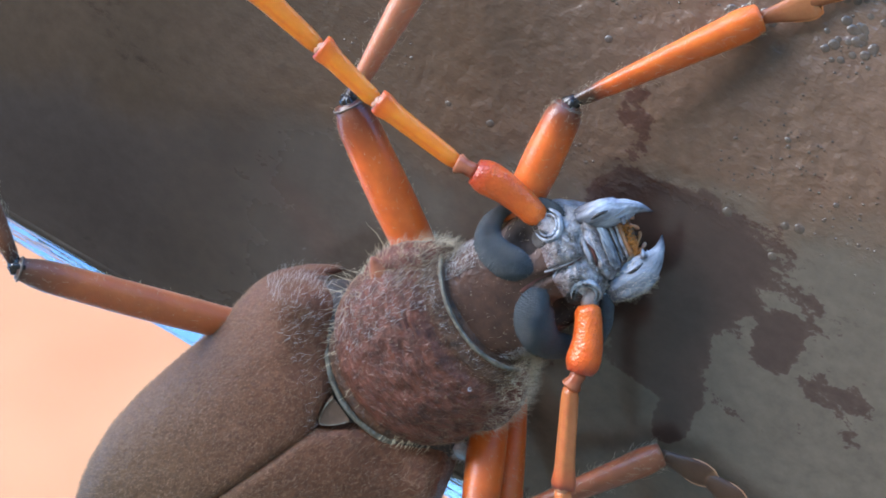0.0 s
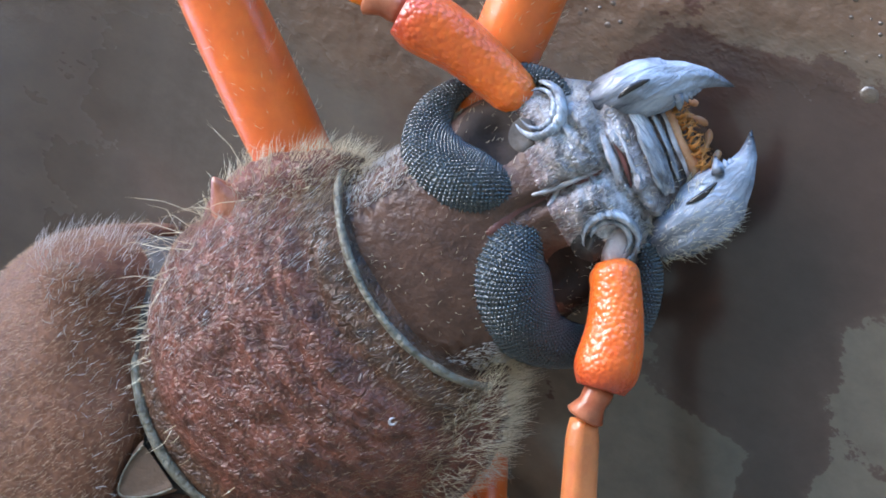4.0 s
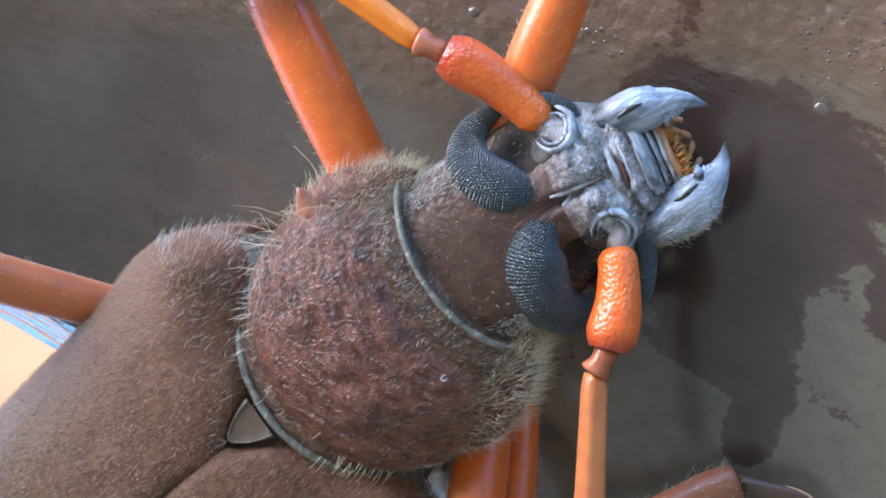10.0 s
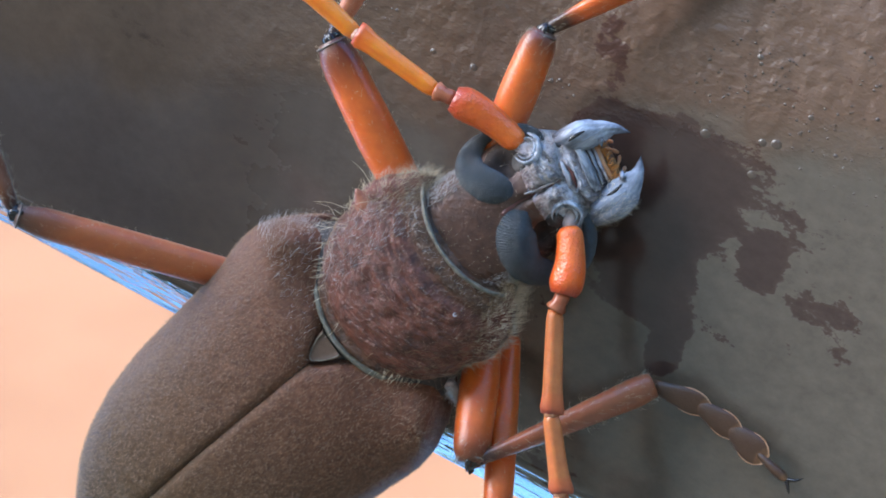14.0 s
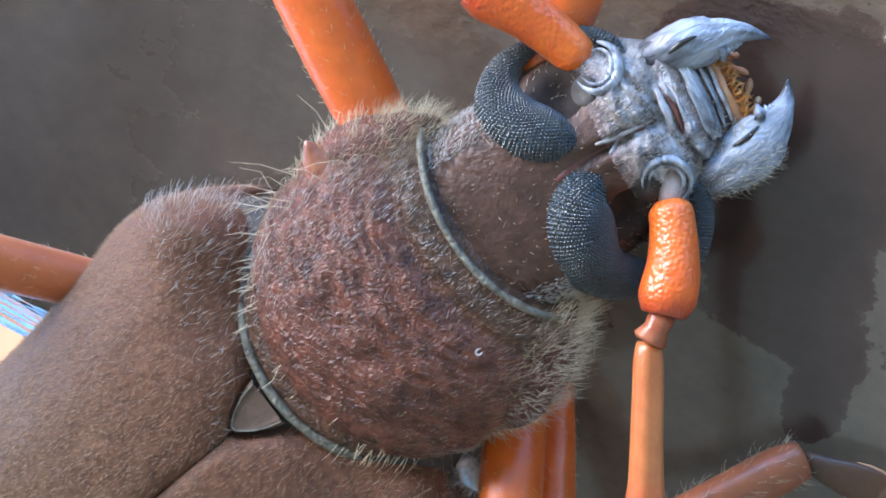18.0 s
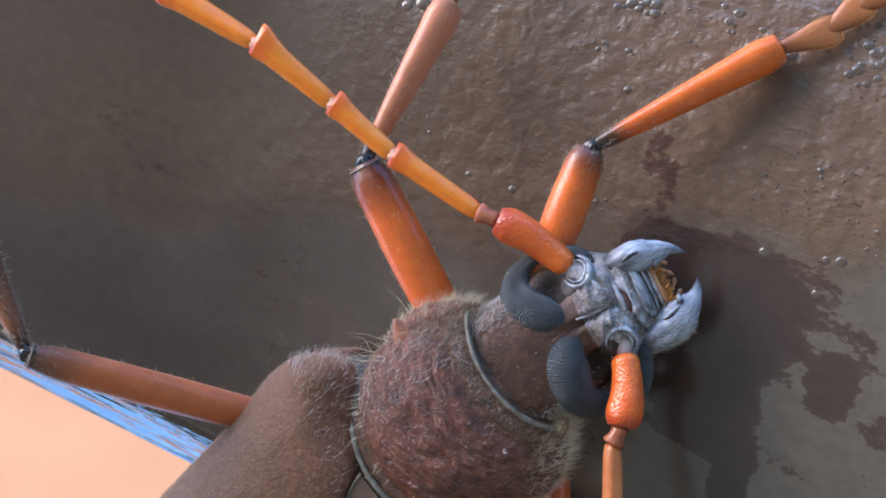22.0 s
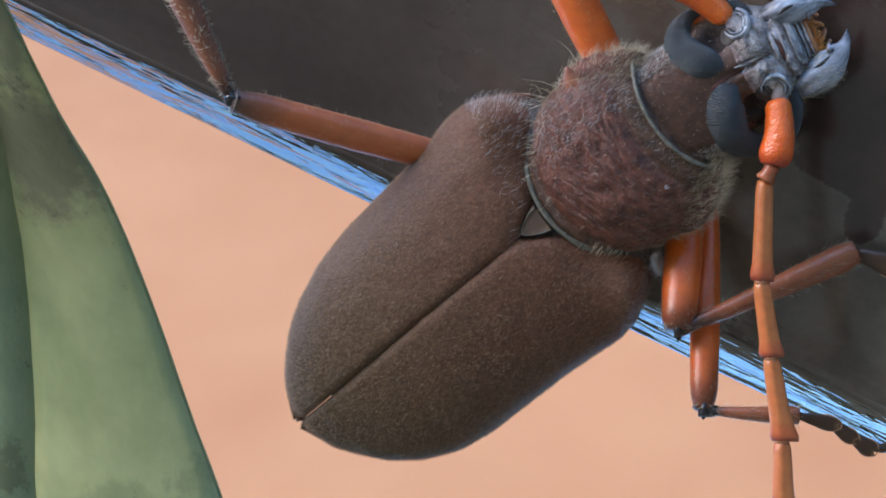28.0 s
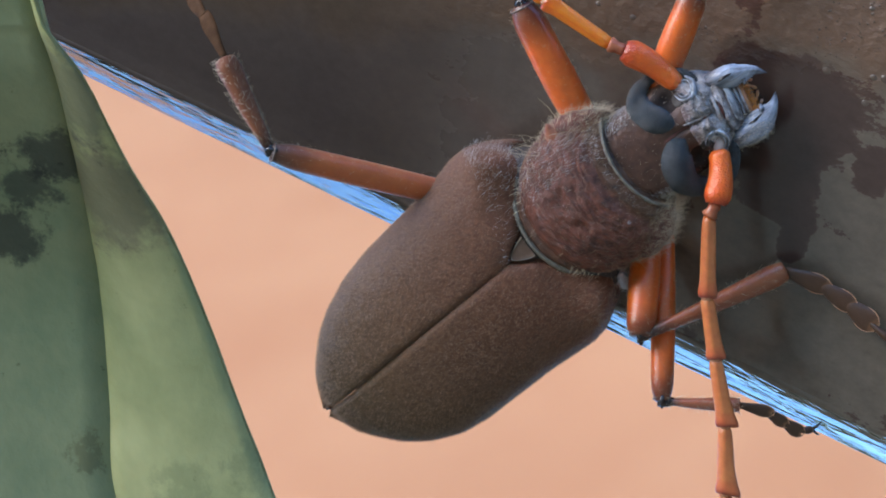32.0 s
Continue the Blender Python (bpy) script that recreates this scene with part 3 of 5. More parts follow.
def build_backdrop():
    """An unseen dark ring like a hedge, added for the rail to mirror."""
    v, f, n = [], [], 120
    for k in range(n):
        q = 2 * math.pi * k / n
        top = 1.95 + 0.35 * noise.noise(Vector((math.cos(q) * 4, math.sin(q) * 4, 2.0)))
        for r, z in ((9.0, 0.0), (8.9, top * 0.7), (9.2, top), (9.9, top * 0.95), (10.2, 0.0)):
            r += 0.15 * noise.noise(Vector((math.cos(q) * 14, math.sin(q) * 14, z * 3)))
            v.append((r * math.cos(q), r * math.sin(q), z))
    for k in range(n):
        for i in range(4):
            a, b = k * 5 + i, (k + 1) % n * 5 + i
            f.append((a, b, b + 1, a + 1))
    me = bpy.data.meshes.new("backdrop")
    me.from_pydata(v, [], f)
    me.materials.append(DARK_BACKDROP)
    tagged(new("backdrop", me), "unseen dark green ring like a hedge, added for reflections", "hedge", kind="structure")


build_backdrop()


def build_rail():
    """A broad rail with a gently rounded face, standing aslant in the ground."""
    prof = [(a, rail_height(a)) for a in np.linspace(-75, 35.6, 64).tolist()]
    a, h = prof[-1]
    for q in np.linspace(10, 46, 12).tolist() + np.linspace(47, 52.5, 20).tolist():
        step = 0.09 if q < 46.5 else 0.40
        a, h = a + step * math.cos(radians(q)), h - step * math.sin(radians(q))
        prof.append((a, h))
    prof += [(a + 0.3, h - 0.75), (a + 0.35, h - 1.3), (a + 0.2, h - 1.9), (a - 0.3, h - 2.6)]
    prof += [(39.9, -22), (38.4, -52), (36.2, -57), (-70, -60), (-75, -55), (-77, -40), (-76.5, -31)]
    stops = [-1300.0, *np.linspace(-200, 120, 30).tolist(), 3300.0]
    v, f, n = [], [], len(prof)
    for z in stops:
        for a, h in prof:
            lump = 0.10 * noise.noise(Vector((a * 0.06, h * 0.06, z * 0.02))) + 0.03 * noise.noise(Vector((a * 0.4, h * 0.4, z * 0.08)))
            v.append((-0.001 * a, 0.001 * (h + lump), 0.001 * z))
    for i in range(len(stops) - 1):
        f += [(i * n + k, i * n + (k + 1) % n, (i + 1) * n + (k + 1) % n, (i + 1) * n + k) for k in range(n)]
    f += [tuple(range(n))[::-1], tuple(range((len(stops) - 1) * n, len(stops) * n))]
    me = bpy.data.meshes.new("rail")
    me.from_pydata(v, [], f)
    me.polygons.foreach_set("use_smooth", [len(q.vertices) == 4 for q in me.polygons])
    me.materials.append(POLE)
    edge = me.attributes.new("along", "FLOAT", "POINT")
    edge.data.foreach_set("value", [min(1.0, max(0.0, (a - 35.4) / 1.2)) for _ in stops for a, h in prof])
    ob = new("rail", me)
    turn = DRAWN.to_3x3() @ Matrix((-RAIL_SIDE, RAIL_UP, RAIL_DIR)).transposed()
    turn = Matrix([c.normalized() for c in turn.transposed()]).transposed()
    ob.matrix_world = Matrix.Translation(DRAWN @ RAIL_MID) @ turn.to_4x4()
    drops = Mesh()
    rnd = random.Random(8)
    spots = [(3.0, 0.9, 0.42), (1.9, 1.2, 0.34), (-2.7, 2.3, 0.42), (2.1, 3.9, 0.38), (0.5, 5.0, 0.2), (-28.0, 4.9, 0.3), (13.1, 9.8, 0.2), (-23.9, 4.8, 0.36), (-17.6, -6.0, 0.3), (-27.1, 10.7, 0.26), (-37.2, -7.2, 0.6), (-38.5, -6.6, 0.48)]
    for _ in range(2300):
        a, c = rnd.uniform(-52, 26), 6 - abs(rnd.gauss(0, 15))
        if c < -42 or noise.noise(Vector((a * 0.12, c * 0.12, 1.7))) < 0.05 - 0.006 * (a + 10):
            continue
        spots.append((a, c, rnd.uniform(0.04, 0.12) * (1.0 if c > -18 else 1.9) * (2.0 if rnd.random() < 0.05 else 1.0)))
    for _ in range(420):
        a, c = rnd.uniform(-34, 8), -12 - abs(rnd.gauss(0, 7))
        if noise.noise(Vector((a * 0.18, c * 0.18, 4.2))) > -0.05:
            spots.append((a, c, rnd.uniform(0.16, 0.42)))
    for a, c, r in spots:
        rows = []
        for k in range(4):
            q = k / 3 * math.pi / 2
            rows.append([on_rail(a + r * 1.2 * math.cos(q) * math.cos(w), c + r * math.cos(q) * math.sin(w), r * (0.5 if r < 0.15 else 0.25 if c > -10 else 0.15) * math.sin(q) - 0.02) for w in (2 * math.pi * m / 8 for m in range(8))])
        o = drops.grid(rows, True)
    tagged(drops.part("paint_grit", GRIT, ob, "", base=ob.matrix_world.translation), kind="stuff")
    ob.children[0].matrix_parent_inverse = ob.matrix_world.inverted()
    ob.children[0].location = ob.matrix_world.translation
    return tagged(ob, "broad slanting rail painted glossy dark brown, pimpled and stained, with the beetle's reflection painted in", "rail")


build_rail()


# ---- peach backdrop behind, built as an awning ----
def build_peach_backdrop():
    # Cloth, slope and posts are made up to carry the peach backdrop.
    x0, x1, y0, y1, z0, z1 = -1.5, 1.2, 1.15, 1.75, 2.15, 4.5
    top = new("awning")
    top.location = (x0, y1, 0)
    me = bpy.data.meshes.new("cloth")
    n = 24
    v = [(x0 + (x1 - x0) * i / n - x0, y0 + (y1 - y0) * j / n - y1 + 0.05 * math.sin(math.pi * i / n) * math.sin(math.pi * j / n), z0 + (z1 - z0) * j / n + 0.006 * math.sin(i * 1.7 + j * 0.6)) for i in range(n + 1) for j in range(n + 1)]
    me.from_pydata(v, [], [(i * (n + 1) + j, (i + 1) * (n + 1) + j, (i + 1) * (n + 1) + j + 1, i * (n + 1) + j + 1) for i in range(n) for j in range(n)])
    me.polygons.foreach_set("use_smooth", [True] * len(me.polygons))
    me.materials.append(CLOTH)
    cloth = new("cloth", me)
    cloth.parent = top
    cloth["label"] = "sunlit peach cloth"

    def box(name, a, b):
        me = bpy.data.meshes.new(name)
        bm = bmesh.new()
        bmesh.ops.create_cube(bm, size=1)
        for q in bm.verts:
            q.co = Vector([(a[i] + b[i]) / 2 + q.co[i] * (b[i] - a[i]) for i in range(3)]) - top.location
        bmesh.ops.bevel(bm, geom=bm.edges[:], offset=0.006, segments=2, affect="EDGES")
        bm.to_mesh(me)
        bm.free()
        me.materials.append(WOOD)
        o = new(name, me)
        o.parent = top
    for x in (x0, x1):
        for y, z in ((y0, z0), (y1, z1)):
            box("post", (x - 0.03, y - 0.03, 0), (x + 0.03, y + 0.03, z + 0.03))
    box("cross_bar", (x0, y1 - 0.02, z1 - 0.02), (x1, y1 + 0.02, z1 + 0.02))
    return tagged(top, "plain peach backdrop built as a sunlit sloping cloth awning on added wooden posts", "awning")


build_peach_backdrop()


# ---- beetle ----
BASE = DRAWN @ Bd(0, 1.5, -8)
beetle = new("beetle")
beetle.location = BASE
tagged(beetle, "large brown longhorn beetle with orange legs, clinging to dark pole", "beetle")
MID = [(-40, -0.4), (-37, -0.3), (-22, 0.7), (-9, 1.3), (6, 1.6), (12, 2.2), (30, 2.2)]


def mid(x):
    return table(x, MID, 1)


ELY = [(0.0, 9.2), (0.008, 9.8), (0.022, 10.4), (0.045, 11.0), (0.075, 11.7), (0.11, 12.25), (0.17, 12.4), (0.25, 11.9), (0.35, 11.4), (0.47, 11.15), (0.6, 10.8), (0.7, 10.2), (0.8, 9.0), (0.87, 7.7), (0.93, 5.8), (0.965, 4.0), (0.987, 2.2), (1.0, 0.5)]
ELY_FRONT = [(0.0, -6.3), (0.07, -5.7), (0.115, -4.3), (0.2, -3.3), (0.4, -1.9), (0.55, -0.7), (0.7, 0.2), (0.8, 0.4), (0.88, 0.2), (0.95, -0.4), (1.0, -1.4)]
ELY_TOP = [(0.0, 1.3), (0.05, 2.2), (0.12, 2.7), (0.3, 3.3), (0.55, 3.2), (0.75, 2.4), (0.88, 1.2), (0.96, -0.2), (1.0, -1.6)]


def elytron(side):
    m = Mesh()
    nu, nv = 90, 44
    rows = []
    us = [1 - (1 - i / nu) ** 1.35 for i in range(nu + 1)]
    for u in us:
        w, zt = table(u, ELY, 1), table(u, ELY_TOP, 1)
        if side < 0:
            w *= 1 + 0.19 * bell(u, 0.74, 0.33) + 0.06 * bell(u, 0.32, 0.22)
        row = []
        for j in range(nv + 1):
            v = j / nv
            q = v * 1.12
            y = w * math.sin(min(q, 1.0) * math.pi / 2) ** 0.92 if q <= 1 else w * (1 - 0.5 * (q - 1))
            drop = (1 - max(0.0, math.cos(min(q, 1.0) * math.pi / 2)) ** 0.75) if q <= 1 else 1.0 + (q - 1) * 2.2
            edge = -4.6 * min(1.0, w / 7.0) - 0.6
            z = zt + (edge - zt) * drop
            shoulder = math.exp(-((u - 0.07) / 0.06) ** 2 - ((v - 0.62) / 0.2) ** 2)
            z += 1.5 * shoulder
            dent = math.exp(-((u - 0.05) / 0.05) ** 2 - ((v - 0.28) / 0.16) ** 2)
            z -= 0.7 * dent
            x = -2.1 - 37.2 * u + (1 - u) ** 5 * table(min(1.0, y / w), ELY_FRONT, 1)
            z -= (0.16 + 0.3 * u) * math.exp(-(y / (0.22 + 0.1 * u)) ** 2)
            roll = max(0.0, 1 - u / 0.06) ** 2
            z -= 1.5 * roll * (1 - 0.6 * v ** 3)
            y = max(y, 0.04)
            p = Bd(x, mid(x) + side * y, z)
            row.append(p + UP * (wiggle(p, 0.6, 0.10) + wiggle(p, 2.2, 0.05)))
        rows.append(row)
    if side < 0:
        rows = [r[::-1] for r in rows]
    o = m.grid(rows, False, us)
    inner = [[p - UP * 0.35 for p in r] for r in rows]
    o2 = m.grid([r[::-1] for r in inner], False, us)
    w = nv + 1
    ids = [i * w for i in range(nu + 1)]
    for i in range(nu):
        for j, k in ((0, nv), (nv, 0)):
            a, b = o + i * w + j, o + (i + 1) * w + j
            c, d = o2 + (i + 1) * w + k, o2 + i * w + k
            m.f.append((a, b, c, d) if j == 0 else (d, c, b, a))
    for j in range(nv):
        m.f.append((o + j, o + j + 1, o2 + nv - j - 1, o2 + nv - j))
        e = nu * w
        m.f.append((o + e + j + 1, o + e + j, o2 + e + nv - j, o2 + e + nv - j - 1))
    m.part("elytron", ELYTRON, beetle, "matt brown wing case with fine grain")
    return rows


ely_left = elytron(1)
ely_right = elytron(-1)
tip = Mesh()
tip.sweep([Bd(-38.6, -0.15, -1.3), Bd(-39.3, -0.2, -1.7), Bd(-39.9, -0.3, -2.0)], [0.35, 0.22, 0.04], 8)
tip.part("sutural_spine", ELYTRON, beetle)

# abdomen and underside
ab = Mesh()
rows = []
for i in range(25):
    u = i / 24
    x = -5.0 - 31.0 * u
    w, dp = table(min(u * 0.95, 1), ELY, 1) - 0.9, 4.2 * math.sin(math.pi * min(1, 0.35 + 0.65 * (1 - u)) * 0.5 + 0.35) * (1 - u ** 6)
    w = max(w, 0.4)
    rows.append([Bd(x, mid(x) + w * math.cos(q), -4.6 - 0.4 + (dp if math.sin(q) < 0 else 1.5) * math.sin(q)) for q in (2 * math.pi * k / 24 for k in range(24))])
o = ab.grid(rows, True)
ab.cap(o, 24, True)
ab.cap(o + 24 * 24, 24)
ab.part("abdomen", BELLY, beetle, "dark brown underside of the abdomen")

mt = Mesh()
mt_rows = []
for x, k in ((-12, 0.9), (-8, 1.02), (-4.5, 1.12), (-2.2, 1.08), (-0.2, 0.9)):
    mt_rows.append([Bd(x, mid(x) + 8.4 * k * math.cos(q), -3.0 + (3.6 if math.sin(q) > 0 else 4.5) * k * math.sin(q)) for q in (2 * math.pi * j / 40 for j in range(40))])
o = mt.grid(mt_rows, True)
mt.cap(o, 40, True)
mt.cap(o + 160, 40)
# Near-black colour stands in for the shadow gap behind the thorax.
mt.part("mesothorax", RECESS_SHADE, beetle, "hairy waist between thorax and wing cases, coloured dark as a shaded gap")

hip = Mesh()
hip_line = curve([Bd(-1.3, -7.0, -2.4), Bd(-2.1, -8.0, -4.2), Bd(-3.0, -9.2, -6.4)], 12)
hip.sweep(hip_line, [(0.3 + 0.34 * math.sin(math.pi * (0.1 + 0.8 * k / 12)), 0.3) for k in range(13)], 18, side=FWD)
hip_rows = hip.rows
hip.part("hip_plate", KNOB, beetle, "pale hairy plate at the base of the hind legs")

# pronotum
SIDE_LOBES = []


def ridged(x, y, z=0.0):
    return 1 - 2.2 * abs(noise.noise(Vector((x, y, z))))


PRO = [(-5.9, 5.3, 0.9), (-5.5, 6.2, 1.3), (-4.6, 6.9, 1.7), (-3, 7.3, 2.3), (-0.8, 7.9, 2.7), (1.8, 8.0, 2.7), (4, 7.4, 2.3), (5.6, 6.5, 1.75), (6.7, 5.7, 1.35)]


def pro_bend(x0, y):
    """How far the thorax's front and hind margins arch forward towards the sides."""
    return (abs(y) / 8.0) ** 2 * (2.8 if x0 > 0 else 3.6) * (abs(x0) / 6.5)


def pronotum():
    m = Mesh()
    rows = []
    nx, seg = 150, 168
    for i in range(nx + 1):
        x0 = -5.9 + 12.6 * i / nx
        w, top = table(x0, PRO, 1), table(x0, PRO, 2)
        row = []
        for k in range(seg):
            q = 2 * math.pi * k / seg
            c, s = math.cos(q), math.sin(q)
            y = w * (abs(c) ** 0.85) * (1 if c > 0 else -1)
            z = -2.2 + (top + 2.2) * abs(s) ** 0.8 if s > 0 else -2.2 - 4.2 * abs(s) ** 0.8
            x = x0 + pro_bend(x0, y)
            p = Bd(x, mid(x) + y, z)
            out = (p - Bd(x, mid(x), -2.2)).normalized()
            f = math.sin(math.pi * min(max((x0 + 5.9) / 12.6, 0), 1))
            warp = noise.noise(Vector((x0 * 0.28, y * 0.28, 7))) * 1.6 + noise.noise(Vector((x0 * 0.8, y * 0.8, 9))) * 0.35
            arc = x0 - 0.045 * y * y + warp
            wr = 0.17 * ridged(arc * 1.25, y * 0.32, 2.0) + 0.13 * ridged(arc * 2.1 + 3, y * 0.7, 5.0) + 0.08 * ridged(x0 * 2.6, y * 2.2, 8.0) - 0.1
            collar = -0.3 * bell(x0, 4.7, 0.45) - 0.3 * bell(x0, -4.5, 0.4)
            row.append(p + out * (wr * f + (collar if s > -0.2 else 0.0)))
        rows.append(row)
    o = m.grid(rows, True, [i / nx for i in range(nx + 1)])
    m.cap(o, seg, True)
    m.cap(o + nx * seg, seg)
    ob = m.part("pronotum", PRONOTUM, beetle, "wrinkled reddish-brown thorax shield with pale fuzz")
    for name, x0, w, top, r in (("front_rim", 6.6, 5.85, 1.45, 0.19), ("hind_rim", -5.7, 5.95, 1.25, 0.25)):
        rim = Mesh()
        pts = []
        for k in range(49):
            q = math.pi * (-0.12 + 1.24 * k / 48)
            c, s = math.cos(q), math.sin(q)
            y = w * (abs(c) ** 0.85) * (1 if c > 0 else -1)
            z = -2.2 + (top + 2.35) * abs(s) ** 0.8 * (1 if s > 0 else -1)
            x = x0 + pro_bend(x0, y)
            pts.append(Bd(x, mid(x) + y, z))
        rim.sweep(pts, [r * (1 + 0.35 * noise.noise(q * 0.9)) for q in pts], 10)
        rim.part(name, RIM, ob)
    for side in (1, -1):
        lobe = Mesh()
        line = curve([Bd(0.6, mid(1) + side * 6.9, -2.2), Bd(2.6, mid(3) + side * 7.2, -1.7), Bd(4.8, mid(5) + side * 6.9, -1.5), Bd(6.8, mid(7) + side * 6.0, -1.6), Bd(8.6, mid(8) + side * 4.9, -2.2)], 28)
        lobe.sweep(line, [0.3 + 1.35 * math.sin(math.pi * k / 28) ** 0.6 for k in range(29)], 26)
        for k, v in enumerate(lobe.v):
            c = Vector(line[k // 26])
            lobe.v[k] = v + (v - c).normalized() * (0.22 * ridged(v.x * 0.9, v.y * 0.9, v.z * 0.9) + 0.1 * ridged(v.x * 2.1, v.y * 2.1, v.z * 2.1) - 0.12)
        SIDE_LOBES.append([lobe.v[k * 26:(k + 1) * 26] for k in range(29)])
        lobe.part("side_lobe", PRONOTUM, ob, "wrinkled bulge on the thorax's side")
        sp = Mesh()
        a, b = Bd(2.9, mid(3) + side * 7.2, -0.8 if side > 0 else -2.6), Bd(3.3, mid(3) + side * 9.0, 0.0 if side > 0 else -3.0)
        sp.sweep(curve([a, a.lerp(b, 0.6), b], 8), [1.2, 1.1, 0.95, 0.8, 0.62, 0.45, 0.3, 0.18, 0.05], 12)
        a, b = Bd(4.9, mid(5) + side * 7.2, -1.3), Bd(5.1, mid(5) + side * 8.25, -0.9)
        sp.sweep(curve([a, a.lerp(b, 0.6), b], 6), [0.9, 0.85, 0.75, 0.6, 0.45, 0.3, 0.1], 12)
        sp.part("side_spine", SPINE, ob, "reddish-orange side tooth")
    return rows


pro_rows = pronotum()
where = min((q for r in pro_rows for q in r), key=lambda q: (q - Bd(4.6, -2.8, 2.6)).length)
spot = Mesh()
spot.sweep([where + FWD * (0.17 * math.cos(q)) + LEFT * (0.13 * math.sin(q)) + UP * 0.03 for q in (0.4 + 5.2 * k / 16 for k in range(17))], [0.03 + 0.035 * math.sin(math.pi * k / 16) for k in range(17)], 6)
spot.part("pale_spot", SEAM_PALE, beetle, "tiny pale ring mark on the thorax")
sc = Mesh()
sc_rows = []
for i in range(15):
    u = i / 14
    w = 1.25 * (1 - u ** 1.6) + 0.1
    rim = [0.08 * bell(abs(k / 7 - 1), 0.85, 0.1) - 0.05 * (1 - (k / 7 - 1) ** 2) for k in range(15)]
    sc_rows.append([Bd(-6.0 - 2.4 * u, 1.5 + w * (k / 7 - 1), 1.72 + 0.3 * u + rim[k] * (1 - 0.5 * u) + 0.06 * bell(u, 0.9, 0.08) - 0.25 * (k in (0, 14)) - 0.25 * (i == 14)) for k in range(15)])
sc.grid([r[::-1] for r in sc_rows])
sr = Mesh()
sr.sweep(curve([sc_rows[0][1], sc_rows[5][1], sc_rows[10][1], sc_rows[13][7], sc_rows[10][13], sc_rows[5][13], sc_rows[0][13]], 36), [0.045 + 0.04 * noise.noise(Vector((k * 0.6, 3, 1))) for k in range(37)], 8)
sc_ob = sc.part("scutellum", SHIELD, beetle, "small brown triangular shield plate with a thin olive rim")
sr.part("shield_rim", RIM, sc_ob)

# head
HEADS = [(-4.5, 4.9, 1.5, 5.4), (-2, 5.1, 1.8, 5.6), (0.5, 5.15, 1.9, 5.6), (3, 5.1, 1.8, 5.5), (5.2, 5.0, 1.6, 5.2), (7.0, 4.5, 1.3, 4.8), (8.5, 3.6, 0.9, 4.3), (9.6, 2.9, 0.5, 3.8), (10.7, 2.2, -0.1, 3.2), (11.4, 1.8, -0.8, 2.6)]
HEAD_MID = [(-5, -1.0), (0, -0.75), (4, -0.1), (8, 0.0), (12, -0.15)]


def hm(x):
    """The head's middle line."""
    return table(x, HEAD_MID, 1)



def head_relief(x, y):
    """Lobes, grooves and wrinkles on the upper side of the head."""
    yy = y - hm(x)
    z = -0.6 * bell(yy, 0, 0.26) * bell(x, 5.6, 2.6)
    z += 0.2 * bell(abs(yy), 0.55, 0.25) * bell(x, 5.6, 1.4)
    z += 0.5 * bell(abs(yy), 1.2, 0.8) * bell(x, 6.9, 1.0)
    z -= 0.5 * bell(x, 8.1 + 0.09 * yy * yy, 0.22)
    z -= 0.35 * bell(x, 8.6 + 0.03 * yy * yy, 0.15)
    z -= 1.1 * bell(abs(yy), 3.1, 1.2) * bell(x, 4.4, 1.3)
    face = min(1.0, max(0.0, (x - 5.2) / 1.4))
    face *= 1 - 0.75 * min(1.0, max(0.0, (x - 9.3) / 0.4))
    z += face * (0.42 * ridged(x * 1.5 + abs(yy) * 0.5, yy * 0.45, 1.0) + 0.16 * ridged(x * 3.0 + abs(yy), yy * 0.9, 4.0) - 0.22)
    temple = min(1.0, max(0.0, (abs(yy) - 2.6) / 1.2)) * min(1.0, max(0.0, (2.5 - x) / 1.5))
    z += temple * 0.16 * ridged(x * 1.6, yy * 2.6, 6.0)
    return z + 0.04 * noise.noise(Vector((x * 1.2, y * 1.2, 3.0))) + 0.02 * noise.noise(Vector((x * 4, y * 4, 3.0)))


def head_z(x, y):
    w, top = table(x, HEADS, 1), table(x, HEADS, 2)
    c = min(0.999, (abs(y - hm(x)) / w) ** 1.25)
    return -1.6 + (top + 1.6) * math.sqrt(1 - c * c) ** 0.75 + head_relief(x, y)


def face_plate(x0, half, w, rise, head, skin, shift=0.0, slant=0.05):
    """A transverse plate with uneven edges, sunk into the face at its rims."""
    m = Mesh()
    rows = []
    for i in range(13):
        t = i / 6 - 1
        row = []
        for k in range(41):
            q = k / 20 - 1
            y = hm(x0) + shift + w * q
            edge = 1 + 0.35 * noise.noise(Vector((q * 2.3, x0, t)))
            x = x0 + half * t * edge * (1 - 0.35 * q * q) + slant * w * q + 0.15 * (1 - q * q) + 0.1 * noise.noise(Vector((q * 1.7, x0 * 3, 2)))
            lift = rise * (1 - abs(t) ** 6) * (1 - q ** 6) - 0.12
            base = -1.6 + (table(x, HEADS, 2) + 1.6) * (1 - 0.28 * q * q)
            row.append(Hd(x, y, base + lift + 0.05 * ridged(x * 5.0, y * 0.9, x0) * (1 - t ** 4) + 0.04 * noise.noise(Vector((x * 2, y * 1.3, x0)))))
        rows.append(row)
    m.grid([r[::-1] for r in rows])
    m.part("face_plate", skin, head)


